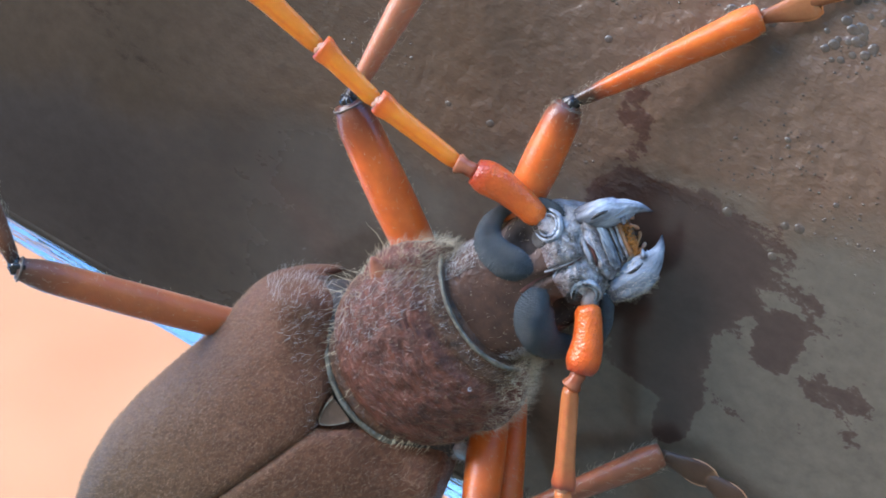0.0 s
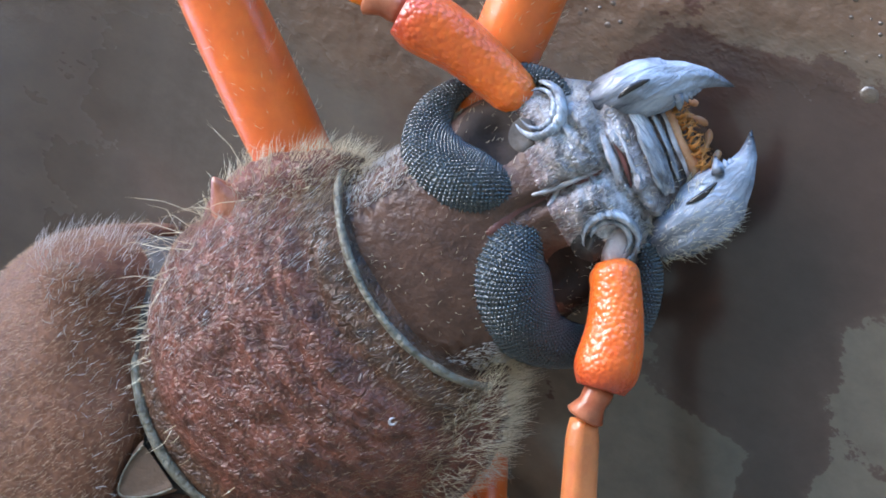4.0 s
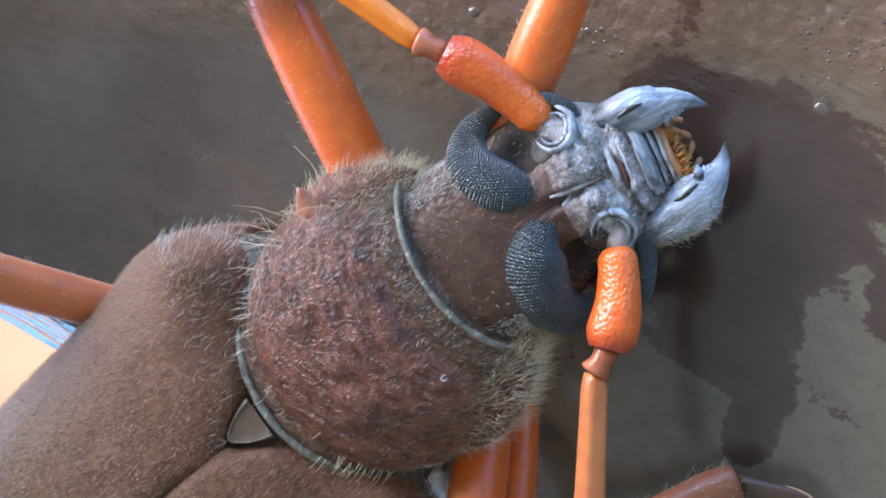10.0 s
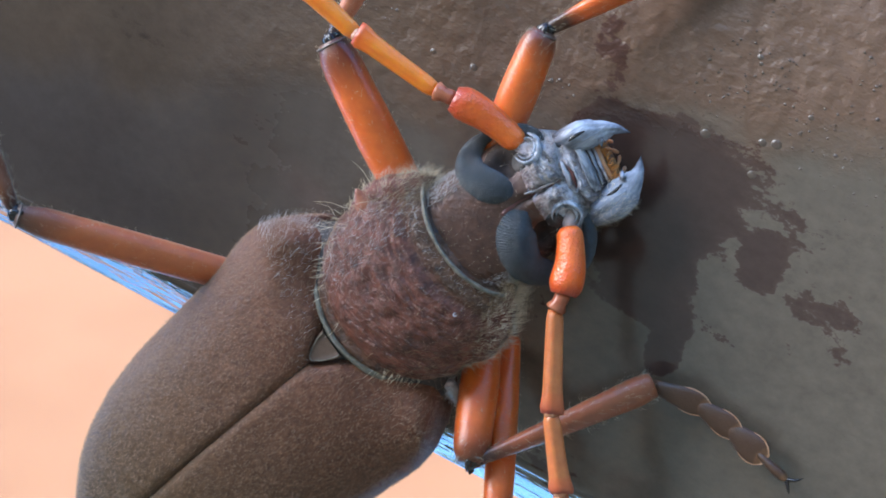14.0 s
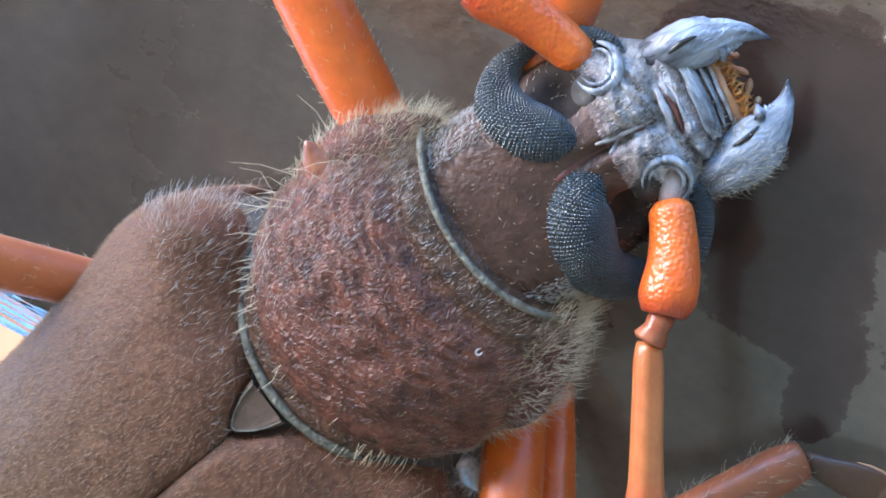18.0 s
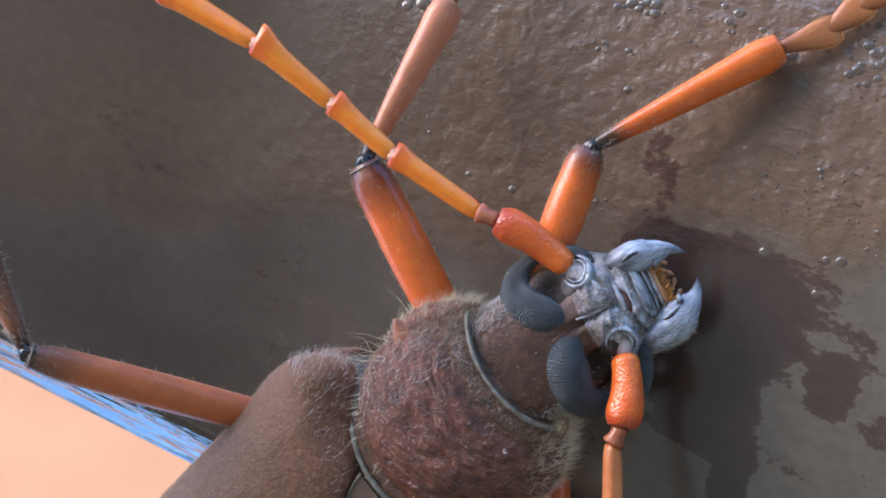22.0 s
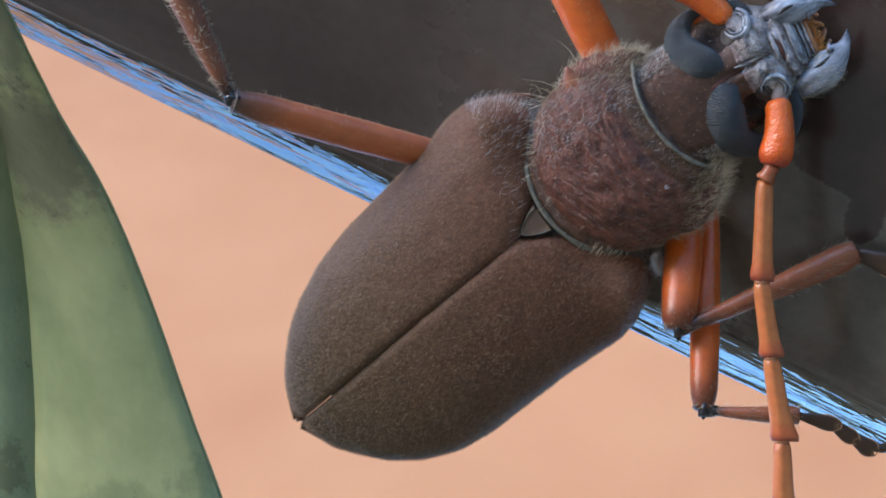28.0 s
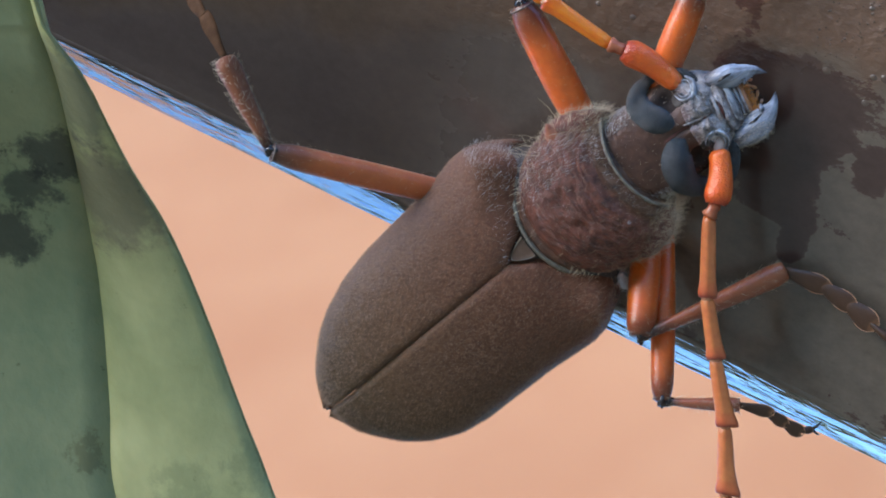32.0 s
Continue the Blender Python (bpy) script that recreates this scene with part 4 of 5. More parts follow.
def jaw(side):
    if side > 0:
        line = [(8.4, 2.75, -0.7, 0.6, 0.7), (9.1, 2.75, -0.4, 0.85, 0.85), (9.9, 2.6, -0.1, 1.05, 0.85), (10.8, 2.4, 0.05, 1.15, 0.75), (11.7, 2.15, 0.05, 1.0, 0.6), (12.6, 2.0, -0.05, 0.66, 0.46), (13.5, 1.55, -0.2, 0.36, 0.3), (14.25, 0.85, -0.35, 0.03, 0.03)]
        tooth = [(12.0, 1.6, 0.1), (11.9, 1.2, 0.05), (11.75, 0.85, -0.1)]
        slot = [(9.75, 2.45, 0.72), (10.5, 2.62, 0.78), (11.3, 2.6, 0.66)]
    else:
        line = [(8.2, -3.7, -1.3, 0.8, 0.9), (9.0, -3.75, -0.95, 1.1, 1.05), (9.9, -3.65, -0.7, 1.25, 1.0), (10.9, -3.4, -0.5, 1.35, 0.85), (11.9, -3.0, -0.4, 1.2, 0.65), (12.75, -2.6, -0.4, 0.78, 0.5), (13.5, -2.0, -0.5, 0.4, 0.32), (14.1, -1.1, -0.65, 0.03, 0.03)]
        tooth = [(12.1, -2.2, -0.15), (12.2, -1.85, -0.2), (12.3, -1.45, -0.35)]
        slot = [(10.4, -2.75, 0.3), (11.2, -2.7, 0.25), (11.95, -2.45, 0.1)]
    m = Mesh()
    cs = curve(line, 60)
    seg = 40
    m.sweep([Hd(*c[:3]) for c in cs], [(max(c[3], 0.03), max(c[4], 0.03)) for c in cs], seg, side=LEFT)
    hub = [Hd(*c[:3]) for c in cs]
    for i in range(61):
        for k in range(seg):
            v = m.v[i * seg + k]
            q = 2 * math.pi * k / seg
            r = (v - hub[i]).length
            rough_ = 0.16 * ridged(math.cos(q) * 2.0, math.sin(q) * 2.0, i * 0.03 + side) + 0.07 * ridged(math.cos(q) * 4, math.sin(q) * 4, i * 0.12 + side)
            m.v[i * seg + k] = v + (v - hub[i]).normalized() * min(r, 1.0) * (rough_ - 0.08)
            m.rows[i][k] = m.v[i * seg + k]
    rows = m.rows
    m.sweep([Hd(*t) for t in tooth], [(0.5, 0.3), (0.32, 0.22), (0.04, 0.04)], 10)
    for k in range(4):
        u = k / 3
        a = Vector(tooth[0]).lerp(Vector((line[5][0], line[5][1] - side * 0.4, line[5][2])), u) + Vector((0.15, 0, 0.05))
        m.sweep([Hd(*a), Hd(a.x + 0.1, a.y - side * 0.3, a.z), Hd(a.x + 0.1, a.y - side * (0.6 - 0.25 * u), a.z - 0.1)], [0.2, 0.14, 0.02], 8)
    ob = m.part("mandible", JAW_TIP, beetle, "curved blue-grey ridged jaw with a sharp black tip")
    # Black strip laid on the jaw for the darkness inside its slot.
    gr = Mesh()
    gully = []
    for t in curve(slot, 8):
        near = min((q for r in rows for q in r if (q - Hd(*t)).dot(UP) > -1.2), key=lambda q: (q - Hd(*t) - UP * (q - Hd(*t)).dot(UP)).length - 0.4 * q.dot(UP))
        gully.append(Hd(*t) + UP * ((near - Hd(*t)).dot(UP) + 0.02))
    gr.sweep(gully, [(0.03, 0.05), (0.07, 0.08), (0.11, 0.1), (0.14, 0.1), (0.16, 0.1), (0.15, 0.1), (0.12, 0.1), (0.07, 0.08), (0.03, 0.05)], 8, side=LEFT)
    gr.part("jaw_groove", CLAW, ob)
    return ob, rows


JAW_ROWS = []


def head_build():
    m = Mesh()
    rows = []
    nx, seg = 150, 144
    for i in range(nx + 1):
        x = -4.5 + 15.9 * i / nx
        w, top, bot = (table(x, HEADS, c) for c in (1, 2, 3))
        row = []
        for k in range(seg):
            q = 2 * math.pi * k / seg
            c, s = math.cos(q), math.sin(q)
            y = w * abs(c) ** 0.8 * (1 if c > 0 else -1)
            if s > 0:
                z = -1.6 + (top + 1.6) * s ** 0.75 + head_relief(x, y + hm(x)) * min(1.0, s * 3)
            else:
                z = -1.6 - bot * abs(s) ** 0.75
            row.append(Hd(x, y + hm(x), z))
        rows.append(row)
    cut = 92
    o = m.grid(rows[:cut + 1], True)
    m.cap(o, seg, True)
    ob = m.part("head", HEAD, beetle, "brown finely haired head")
    fm = Mesh()
    o = fm.grid(rows[cut:], True, [k / (nx - cut) for k in range(nx - cut + 1)])
    fm.cap(o + (nx - cut) * seg, seg)
    fm.part("face", FACE, ob, "grey deeply wrinkled face")
    sm = Mesh()
    xs = [2.4 + 5.4 * k / 20 for k in range(21)]
    sm.sweep([Hd(x, hm(x) + 0.05 * math.sin(x * 2), head_z(x, hm(x)) + 0.03) for x in xs], [(0.08 + 0.28 * math.sin(math.pi * k / 20) ** 0.7, 0.06) for k in range(21)], 8, side=LEFT)
    sm.part("brow_seam", SEAM, ob, "reddish seam between the eyes")
    for side in (1, -1):
        em = Mesh()
        if side > 0:
            path = [(4.55, 0.65, 1.0, 0.22), (3.75, 0.85, 1.0, 0.95), (2.65, 1.5, 0.95, 1.5), (1.7, 2.5, 0.7, 1.58), (1.35, 3.7, 0.25, 1.4), (1.6, 4.7, -0.15, 1.05), (2.3, 5.35, -0.45, 0.78), (3.2, 5.65, -0.6, 0.52), (4.3, 5.65, -0.6, 0.44), (5.6, 5.4, -0.45, 0.42), (6.7, 4.85, -0.25, 0.42), (7.4, 4.1, -0.1, 0.38), (7.65, 3.3, 0.05, 0.22)]
        else:
            path = [(4.75, -0.75, 1.0, 0.22), (3.8, -1.05, 1.0, 1.0), (2.75, -1.7, 0.95, 1.68), (2.0, -2.95, 0.75, 1.9), (1.8, -4.4, 0.35, 1.75), (2.2, -5.6, -0.1, 1.35), (3.2, -6.5, -0.55, 1.0), (4.6, -7.0, -0.7, 0.75), (5.9, -6.8, -0.6, 0.7), (7.0, -5.8, -0.4, 0.68), (7.7, -4.6, -0.3, 0.6), (7.95, -3.6, -0.2, 0.3)]
        cs = curve(path, 56)
        em.sweep([Hd(c[0], c[1], c[2] - 0.15) for c in cs], [(max(c[3], 0.15), max(c[3] * 0.95, 0.15)) for c in cs], 28, side=FWD)
        eye = em.part("compound_eye", EYE, beetle, "dark blue-grey kidney-shaped eye with fine facets")
        fc = Mesh()
        er = em.rows
        pitch = 0.175
        gone, last, line = 0.0, None, 0
        for i in range(len(er) * 6 - 6):
            a, u = divmod(i, 6)
            ring = [er[a][k].lerp(er[a + 1][k], u / 6) for k in range(28)]
            c = sum(ring, Vector()) / 28
            if last is not None:
                gone += (c - last).length
            last = c
            if gone < line * pitch * 0.87:
                continue
            line += 1
            total = sum((ring[k] - ring[(k + 1) % 28]).length for k in range(28))
            n = max(6, round(total / pitch))
            for k in range(n):
                w = (k + 0.5 * (line % 2)) / n * 28
                b0 = int(w) % 28
                pnt = ring[b0].lerp(ring[(b0 + 1) % 28], w - int(w))
                nor = (pnt - c).normalized()
                if nor.dot(UP) < -0.97:
                    continue
                t1 = nor.cross(FWD).normalized()
                t2 = nor.cross(t1)
                o2 = len(fc.v)
                r = pitch * 0.53
                for ring_r, up in ((r, -0.01), (r * 0.62, 0.06)):
                    fc.v += [pnt + nor * up + (t1 * math.cos(q) + t2 * math.sin(q)) * ring_r for q in (math.pi / 3 * h for h in range(6))]
                fc.v.append(pnt + nor * 0.085)
                fc.a += [0.0] * 13
                for h in range(6):
                    g = (h + 1) % 6
                    fc.f += [(o2 + h, o2 + g, o2 + 6 + g, o2 + 6 + h), (o2 + 6 + h, o2 + 6 + g, o2 + 12)]
        tagged(fc.part("facet_skin", FACET, eye), kind="stuff")
        cx, cy = (6.45, 3.45) if side > 0 else (7.0, 2.75)
        for rad, wide, tall, lift in ((1.12, 0.2, 0.3, 0.26), (0.8, 0.16, 0.26, 0.16)):
            so = Mesh()
            n = 30
            ang = [radians(85 - 255 * k / n) for k in range(n + 1)]
            taper = [0.1 + 0.9 * math.sin(math.pi * k / n) ** 0.8 for k in range(n + 1)]
            pts = []
            for q in ang:
                x, y = cx + rad * math.cos(q), side * (cy + rad * math.sin(q))
                pts.append(Hd(x, y, 0.55 * head_z(x, y) + 0.45 * head_z(cx, side * cy) + lift))
            so.sweep(pts, [(wide * q, tall * q) for q in taper], 12, side=UP.cross(FWD))
            so.part("antenna_socket", JAW, ob, "raised grey rim round the antenna's base")
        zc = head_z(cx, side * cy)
        # Dark disc for the shade inside the socket.
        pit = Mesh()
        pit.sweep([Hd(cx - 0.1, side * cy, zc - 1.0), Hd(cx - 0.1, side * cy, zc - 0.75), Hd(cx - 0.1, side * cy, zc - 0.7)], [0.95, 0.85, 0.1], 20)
        pit.part("socket_pit", RECESS_SHADE, ob)
        # Second patch is coloured dark for the shade in the eye's notch.
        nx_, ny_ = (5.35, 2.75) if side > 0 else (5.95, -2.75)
        for name, (ax, ay), (ra, rb), up, skin, tag in (("notch_skin", (4.15, 3.35) if side > 0 else (4.9, -3.75), (1.6, 1.6), 0.16, TISSUE, "smooth grey-brown skin inside the eye's notch"), ("eye_notch", (nx_, ny_), (0.85, 0.75), 0.24, RECESS_SHADE, "dark patch painted for the shaded hollow behind the antenna's base")):
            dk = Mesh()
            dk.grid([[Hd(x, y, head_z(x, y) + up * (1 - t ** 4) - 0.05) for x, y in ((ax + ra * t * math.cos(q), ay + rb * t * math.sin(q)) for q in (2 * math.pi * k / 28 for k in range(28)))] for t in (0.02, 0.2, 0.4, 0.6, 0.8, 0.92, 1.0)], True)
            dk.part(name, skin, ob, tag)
    yl = Mesh()
    for pts in (((4.9, 0.3), (5.8, 0.15), (6.8, 0.12), (7.7, 0.05)), ((6.0, 0.12), (5.65, -0.15), (5.3, -0.4))):
        yl.sweep(curve([Hd(x, y, head_z(x, y) + 0.12) for x, y in pts], 12), [0.03 + 0.1 * math.sin(math.pi * (0.1 + 0.85 * k / 12)) for k in range(13)], 8)
    yl.part("brow_ridge", SEAM_PALE, ob, "pale forked ridge between the eyes")
    for x0, half, w, rise, skin, shift, slant in ((8.3, 0.2, 1.55, 0.34, SEAM_PALE, 0.25, 0.1), (8.72, 0.12, 1.75, 0.3, SEAM, 0.15, 0.08), (8.98, 0.1, 1.9, 0.36, SEAM_PALE, 0.1, 0.05),
                                                   (9.95, 0.42, 2.2, 0.5, JAW, 0.0, 0.05), (10.55, 0.12, 1.95, 0.42, JAW, 0.0, 0.05), (10.86, 0.14, 1.85, 0.42, SEAM_PALE, 0.0, 0.05)):
        face_plate(x0, half, w, rise, ob, skin, shift, slant)
    lm = Mesh()
    lm.sweep([Hd(11.2, -0.25 + y, -0.45 - 0.1 * y * y) for y in (-1.7, -1, 0, 1, 1.7)], [(0.2, 0.2), (0.3, 0.26), (0.2, 0.22), (0.3, 0.26), (0.18, 0.16)], 10, side=FWD)
    lm.part("upper_lip", PALP, beetle, "orange fringed upper lip")
    rnd = random.Random(5)
    pm = Mesh()
    for k in range(90):
        y = rnd.uniform(-1.7, 1.9)
        a = Hd(11.2 + rnd.uniform(0, 0.4), y - 0.35, -0.4 - rnd.random() * 0.6)
        pm.sweep([a, a + FWD * rnd.uniform(0.2, 0.6) + LEFT * rnd.uniform(-0.2, 0.2) + UP * rnd.uniform(0, 0.4), a + FWD * rnd.uniform(0.35, 0.8) + LEFT * rnd.uniform(-0.35, 0.35) + UP * rnd.uniform(-0.3, 0.4)], [0.05, 0.03, 0.006], 4)
    tagged(pm.part("lip_fringe", HAIR_ORANGE, beetle), kind="stuff")
    for side in (1, -1):
        for y, b in ((0.5, 0.8), (1.25, 0.3)):
            pl = Mesh()
            cs = curve([(10.9, y, -2.2), (11.6, y + 0.3, -1.5), (12.1, y + 0.1, -1.3), (12.4, y - b * 0.5, -1.6)], 14)
            pl.sweep([Hd(c[0], side * c[1] - 0.3, c[2]) for c in cs], [0.16, 0.17, 0.17, 0.15, 0.10, 0.14, 0.18, 0.18, 0.16, 0.10, 0.14, 0.17, 0.17, 0.14, 0.05], 10)
            pl.part("palp", PALP, beetle, "short orange mouth feeler")
        JAW_ROWS.append(jaw(side))
    return rows


head_rows = head_build()


# ---- antennae ----
def antenna(points, flange_way, serrate, skin):
    """points: base, end of the scape, end of the pedicel, then the joints, in drawn millimetres."""
    pts = [Vector(p) for p in points]
    m = Mesh()
    a, b = pts[0], pts[1]
    bow = flange_way * 0.4
    neck = a + (b - a).normalized() * 0.5
    cs = curve([neck, a.lerp(b, 0.3) + bow * 0.7, a.lerp(b, 0.65) + bow * 0.9, b], 26)
    prof = curve([(0.72,), (1.06,), (1.1,), (1.16,), (1.24,), (1.36,), (1.4,), (1.05,)], 26)
    m.sweep(cs, [float(p[0]) for p in prof], 20)
    ob = m.part("antenna", SCAPE, beetle, "orange segmented antenna with a thick pitted first segment")
    kn = Mesh()
    back = (b - a).normalized()
    kn.sweep(curve([a - back * 1.2, a + back * 0.75], 8), [0.3, 0.58, 0.72, 0.76, 0.76, 0.7, 0.62, 0.5, 0.3], 16)
    kn.part("base_knob", KNOB, ob, "grey-brown knob in the socket")
    rg = Mesh()
    d = (pts[2] - pts[1]).normalized()
    rg.sweep([pts[1] - d * 0.1, pts[1] + d * 0.25, pts[1].lerp(pts[2], 0.5), pts[2] - d * 0.15, pts[2]], [0.6, 0.66, 0.6, 0.86, 0.72], 14)
    rg.part("pedicel", RING, ob, "small reddish-brown ring segment")
    for i in range(2, len(pts) - 1):
        p, q = pts[i], pts[i + 1]
        d = (q - p).normalized()
        q = q - d * 0.1
        sg = Mesh()
        n = 18
        line = [p.lerp(q, k / n) for k in range(n + 1)]
        tooth = serrate[i - 2] if i - 2 < len(serrate) else 0.4
        s = (flange_way - d * flange_way.dot(d)).normalized()
        side_way = d.cross(s)
        blade, shade = [], []
        for k in range(n + 1):
            u = k / n
            round_in = min(1.0, 0.8 + u / 0.08 * 0.2) * (0.93 if k == n else 1.0)
            low = (0.72 + 0.1 * u + 0.16 * bell(u, 0.95, 0.09)) * round_in
            high = (0.72 + 0.35 * min(1.0, u * 3) * tooth + 0.08 * u + 0.12 * bell(u, 0.95, 0.09) + tooth * 1.7 * u ** 3.2) * round_in
            thick = (0.52 + 0.16 * u) * round_in
            ring_ = []
            for w in range(20):
                about = 2 * math.pi * w / 20
                c = math.cos(about)
                across = c * (high if c > 0 else low)
                deep = thick * math.sin(about) * (1 - 0.35 * max(0.0, c) - 0.15 * max(0.0, -c)) + 0.1 * math.copysign(bell(c, 0.05, 0.14), math.sin(about)) * round_in
                tip_ = d * (0.9 * tooth * max(0.0, c) * max(0.0, u - 0.8) * 5)
                ring_.append(line[k] + s * across + side_way * deep + tip_)
                shade.append(min(1.0, max(0.0, (u - 0.8) * 5)) * (1.0 if c < 0.25 else max(0.3, 1.0 - c * tooth * 1.6)) if u > 0.8 else 0.12 * bell(c, -0.35, 0.1) * (0.2 < u))
            blade.append(ring_)
        o = sg.grid(blade, True)
        sg.a[o:] = shade
        sg.cap(o, 20, True)
        sg.cap(o + n * 20, 20)
        sg.part("antenna_segment", skin, ob)
        jn = Mesh()
        jn.sweep([q - d * 0.25, q + d * 0.02, q + d * 0.14, q + d * 0.45], [0.5, 0.66, 0.58, 0.4], 12)
        jn.part("joint", JOINT, ob, "pale joint ring")
    return ob


UPWARD = (Vector((0.5, -0.85, -0.2))).normalized()
antenna([(6.8, -6.85, -0.5), (0.95, -10.95, -1.2), (-0.5, -11.6, -1.0), (-7.0, -16.2, -1.0), (-11.6, -20.25, -1.1), (-17.5, -25.0, -1.4), (-24.9, -29.4, -0.8), (-33.2, -33.0, 0.8), (-42.2, -35.0, 3.6), (-51.2, -35.6, 7.6)], UPWARD, [0.15, 0.2, 0.45, 0.6, 0.55, 0.5, 0.4], ANTENNA)
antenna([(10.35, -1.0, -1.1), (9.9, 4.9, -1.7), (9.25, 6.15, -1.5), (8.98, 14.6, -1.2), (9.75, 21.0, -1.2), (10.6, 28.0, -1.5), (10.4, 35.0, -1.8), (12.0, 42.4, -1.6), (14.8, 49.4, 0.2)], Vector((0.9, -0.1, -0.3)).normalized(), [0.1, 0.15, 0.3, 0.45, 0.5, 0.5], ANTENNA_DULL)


# ---- legs ----
LEG_ROWS = []


def leg(label, root, knee, shin_end, foot, thick, shin_mat=None, foot_mat=None, foot_width=1.0, shin_width=1.0, thigh=None):
    root, knee, shin_end = Vector(root), Vector(knee), Vector(shin_end)
    shin_mat, foot_mat = shin_mat or SHIN, foot_mat or FOOT
    m = Mesh()
    prof = curve([(0.78,), (0.86,), (0.94,), (1.0,), (1.03,), (1.02,), (0.98,), (0.92,), (0.62,)], 28)
    d = (knee - root).normalized()
    m.sweep(curve([root, root.lerp(knee, 0.5) + UP * 0.3, knee], 28), [(thick * float(p[0]), thick * 0.9 * float(p[0])) for p in prof], 18)
    ob = m.part("leg", thigh or LEG, beetle, label)
    femur_rows = m.rows
    kn = Mesh()
    e = (shin_end - knee).normalized()
    kn.sweep([knee - d * 0.5, knee, knee + e * 0.6, knee + e * 1.3], [0.55, 0.75, 0.6, 0.42], 12)
    for s in (1, -1):
        n = d.cross(e).normalized()
        kn.sweep([knee - d * 0.6 + n * s * thick * 0.5, knee + d * 0.35 + n * s * thick * 0.42, knee + d * 0.7 + n * s * thick * 0.3], [0.35, 0.3, 0.1], 8)
    kn.part("knee", CLAW, ob, "black knee joint")
    kr = Mesh()
    n1 = d.cross(e).normalized()
    n2 = d.cross(n1)
    kr.sweep([knee - d * 0.25 + (n1 * math.cos(q) + n2 * math.sin(q)) * thick * 0.66 for q in (math.pi * (0.15 + 1.7 * k / 20) for k in range(21))], [0.03] + [0.10] * 19 + [0.03], 8)
    kr.part("knee_rim", KNEE_RIM, ob, "pale rim round the knee")
    sh = Mesh()
    prof = curve([(0.42,), (0.54,), (0.66,), (0.78,), (0.88,), (0.98,), (1.08,), (1.18,), (1.0,)], 28)
    sh.sweep(curve([knee + e * 0.4, knee.lerp(shin_end, 0.5) + UP * 0.2, shin_end], 28), [(thick * 0.62 * shin_width * float(p[0]), thick * 0.5 * shin_width * float(p[0])) for p in prof], 16)
    sh.part("shin", shin_mat, ob)
    LEG_ROWS.append((ob, femur_rows, sh.rows))
    pts = [Vector(p) for p in foot]
    prev = shin_end
    for i, p in enumerate(pts[:-1]):
        seg = Mesh()
        d2 = (p - prev).normalized()
        side = d2.cross(UP).normalized()
        w = foot_width * (1.0 if i < 2 else 1.15)
        lobes = [(0.52, 0.42), (0.6, 0.52), (0.72, 0.56), (0.86, 0.56), (1.0, 0.52), (1.12, 0.46), (1.22, 0.38), (1.2, 0.26), (0.9, 0.08)]
        if foot_mat is FOOT_DARK:
            lobes = [(0.55, 0.42), (0.66, 0.52), (0.8, 0.56), (0.94, 0.56), (1.06, 0.52), (1.14, 0.46), (1.12, 0.38), (0.92, 0.26), (0.45, 0.08)]
        line = [prev.lerp(p, k / 8 * 1.4) + UP * (0.28 * k / 8) for k in range(9)]
        seg.sweep(line, [(a * w, b * w * 0.7) for a, b in lobes], 16, side=side)
        flat = seg.rows
        for k in range(5, 9):
            for w_, q in enumerate(flat[k]):
                cleft = d2 * (-0.45 * (k - 4) / 4 * foot_width * (1 - abs(math.cos(2 * math.pi * w_ / 16))) ** 1.3)
                seg.v[k * 16 + w_] = q + cleft
        edge = [flat[k][0] for k in range(4, 9)] + [flat[k][8] for k in range(8, 3, -1)]
        done = len(seg.v)
        seg.sweep(edge, [0.03] + [0.065] * 8 + [0.03], 6)
        seg.a[done:] = [1.0] * (len(seg.v) - done)
        seg.part("foot_segment", foot_mat, ob)
        prev = p
    last = Mesh()
    end = pts[-1]
    d2 = (end - prev).normalized()
    last.sweep(curve([prev - d2 * 0.4, prev.lerp(end, 0.5) + UP * 0.25, end], 10), [0.25, 0.26, 0.28, 0.3, 0.33, 0.36, 0.4, 0.42, 0.42, 0.36, 0.2], 10)
    last.part("foot_segment", foot_mat, ob)
    side = d2.cross(UP).normalized()
    for s in (1, -1):
        c = Mesh()
        c.sweep(curve([end, end + d2 * 0.6 + side * s * 0.5 + UP * 0.1, end + d2 * 1.0 + side * s * 0.9 - UP * 0.5], 8), [0.2, 0.18, 0.16, 0.14, 0.12, 0.1, 0.07, 0.05, 0.02], 8)
        c.part("claw", CLAW, ob)
    return ob


leg("orange front leg with a black knee and padded foot", (4.2, -6.2, 1.6), (8.3, -16.5, -0.6), (22.8, -23.7, -2.4), [(26.1, -24.7, -2.8), (28.6, -26.4, -3.4), (30.8, -27.8, -4.2), (35.3, -31.2, -5.2)], 1.7, SHIN, FOOT, 0.95, 1.25)
leg("orange middle leg with a black knee", (-0.9, 0.4, 5.0), (-9.3, -16.0, 1.8), (-2.3, -29.0, 3.0), [(-1.6, -30.6, 2.9), (-0.1, -32.5, 2.7), (1.7, -34.7, 2.5), (4.7, -38.2, 2.4)], 2.0, SHIN_PALE, FOOT, 0.85, 1.1)
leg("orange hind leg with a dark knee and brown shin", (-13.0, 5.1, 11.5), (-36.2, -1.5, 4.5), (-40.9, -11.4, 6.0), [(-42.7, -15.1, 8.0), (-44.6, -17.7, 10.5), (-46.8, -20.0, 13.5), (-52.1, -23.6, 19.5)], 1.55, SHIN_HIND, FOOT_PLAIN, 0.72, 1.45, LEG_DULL)
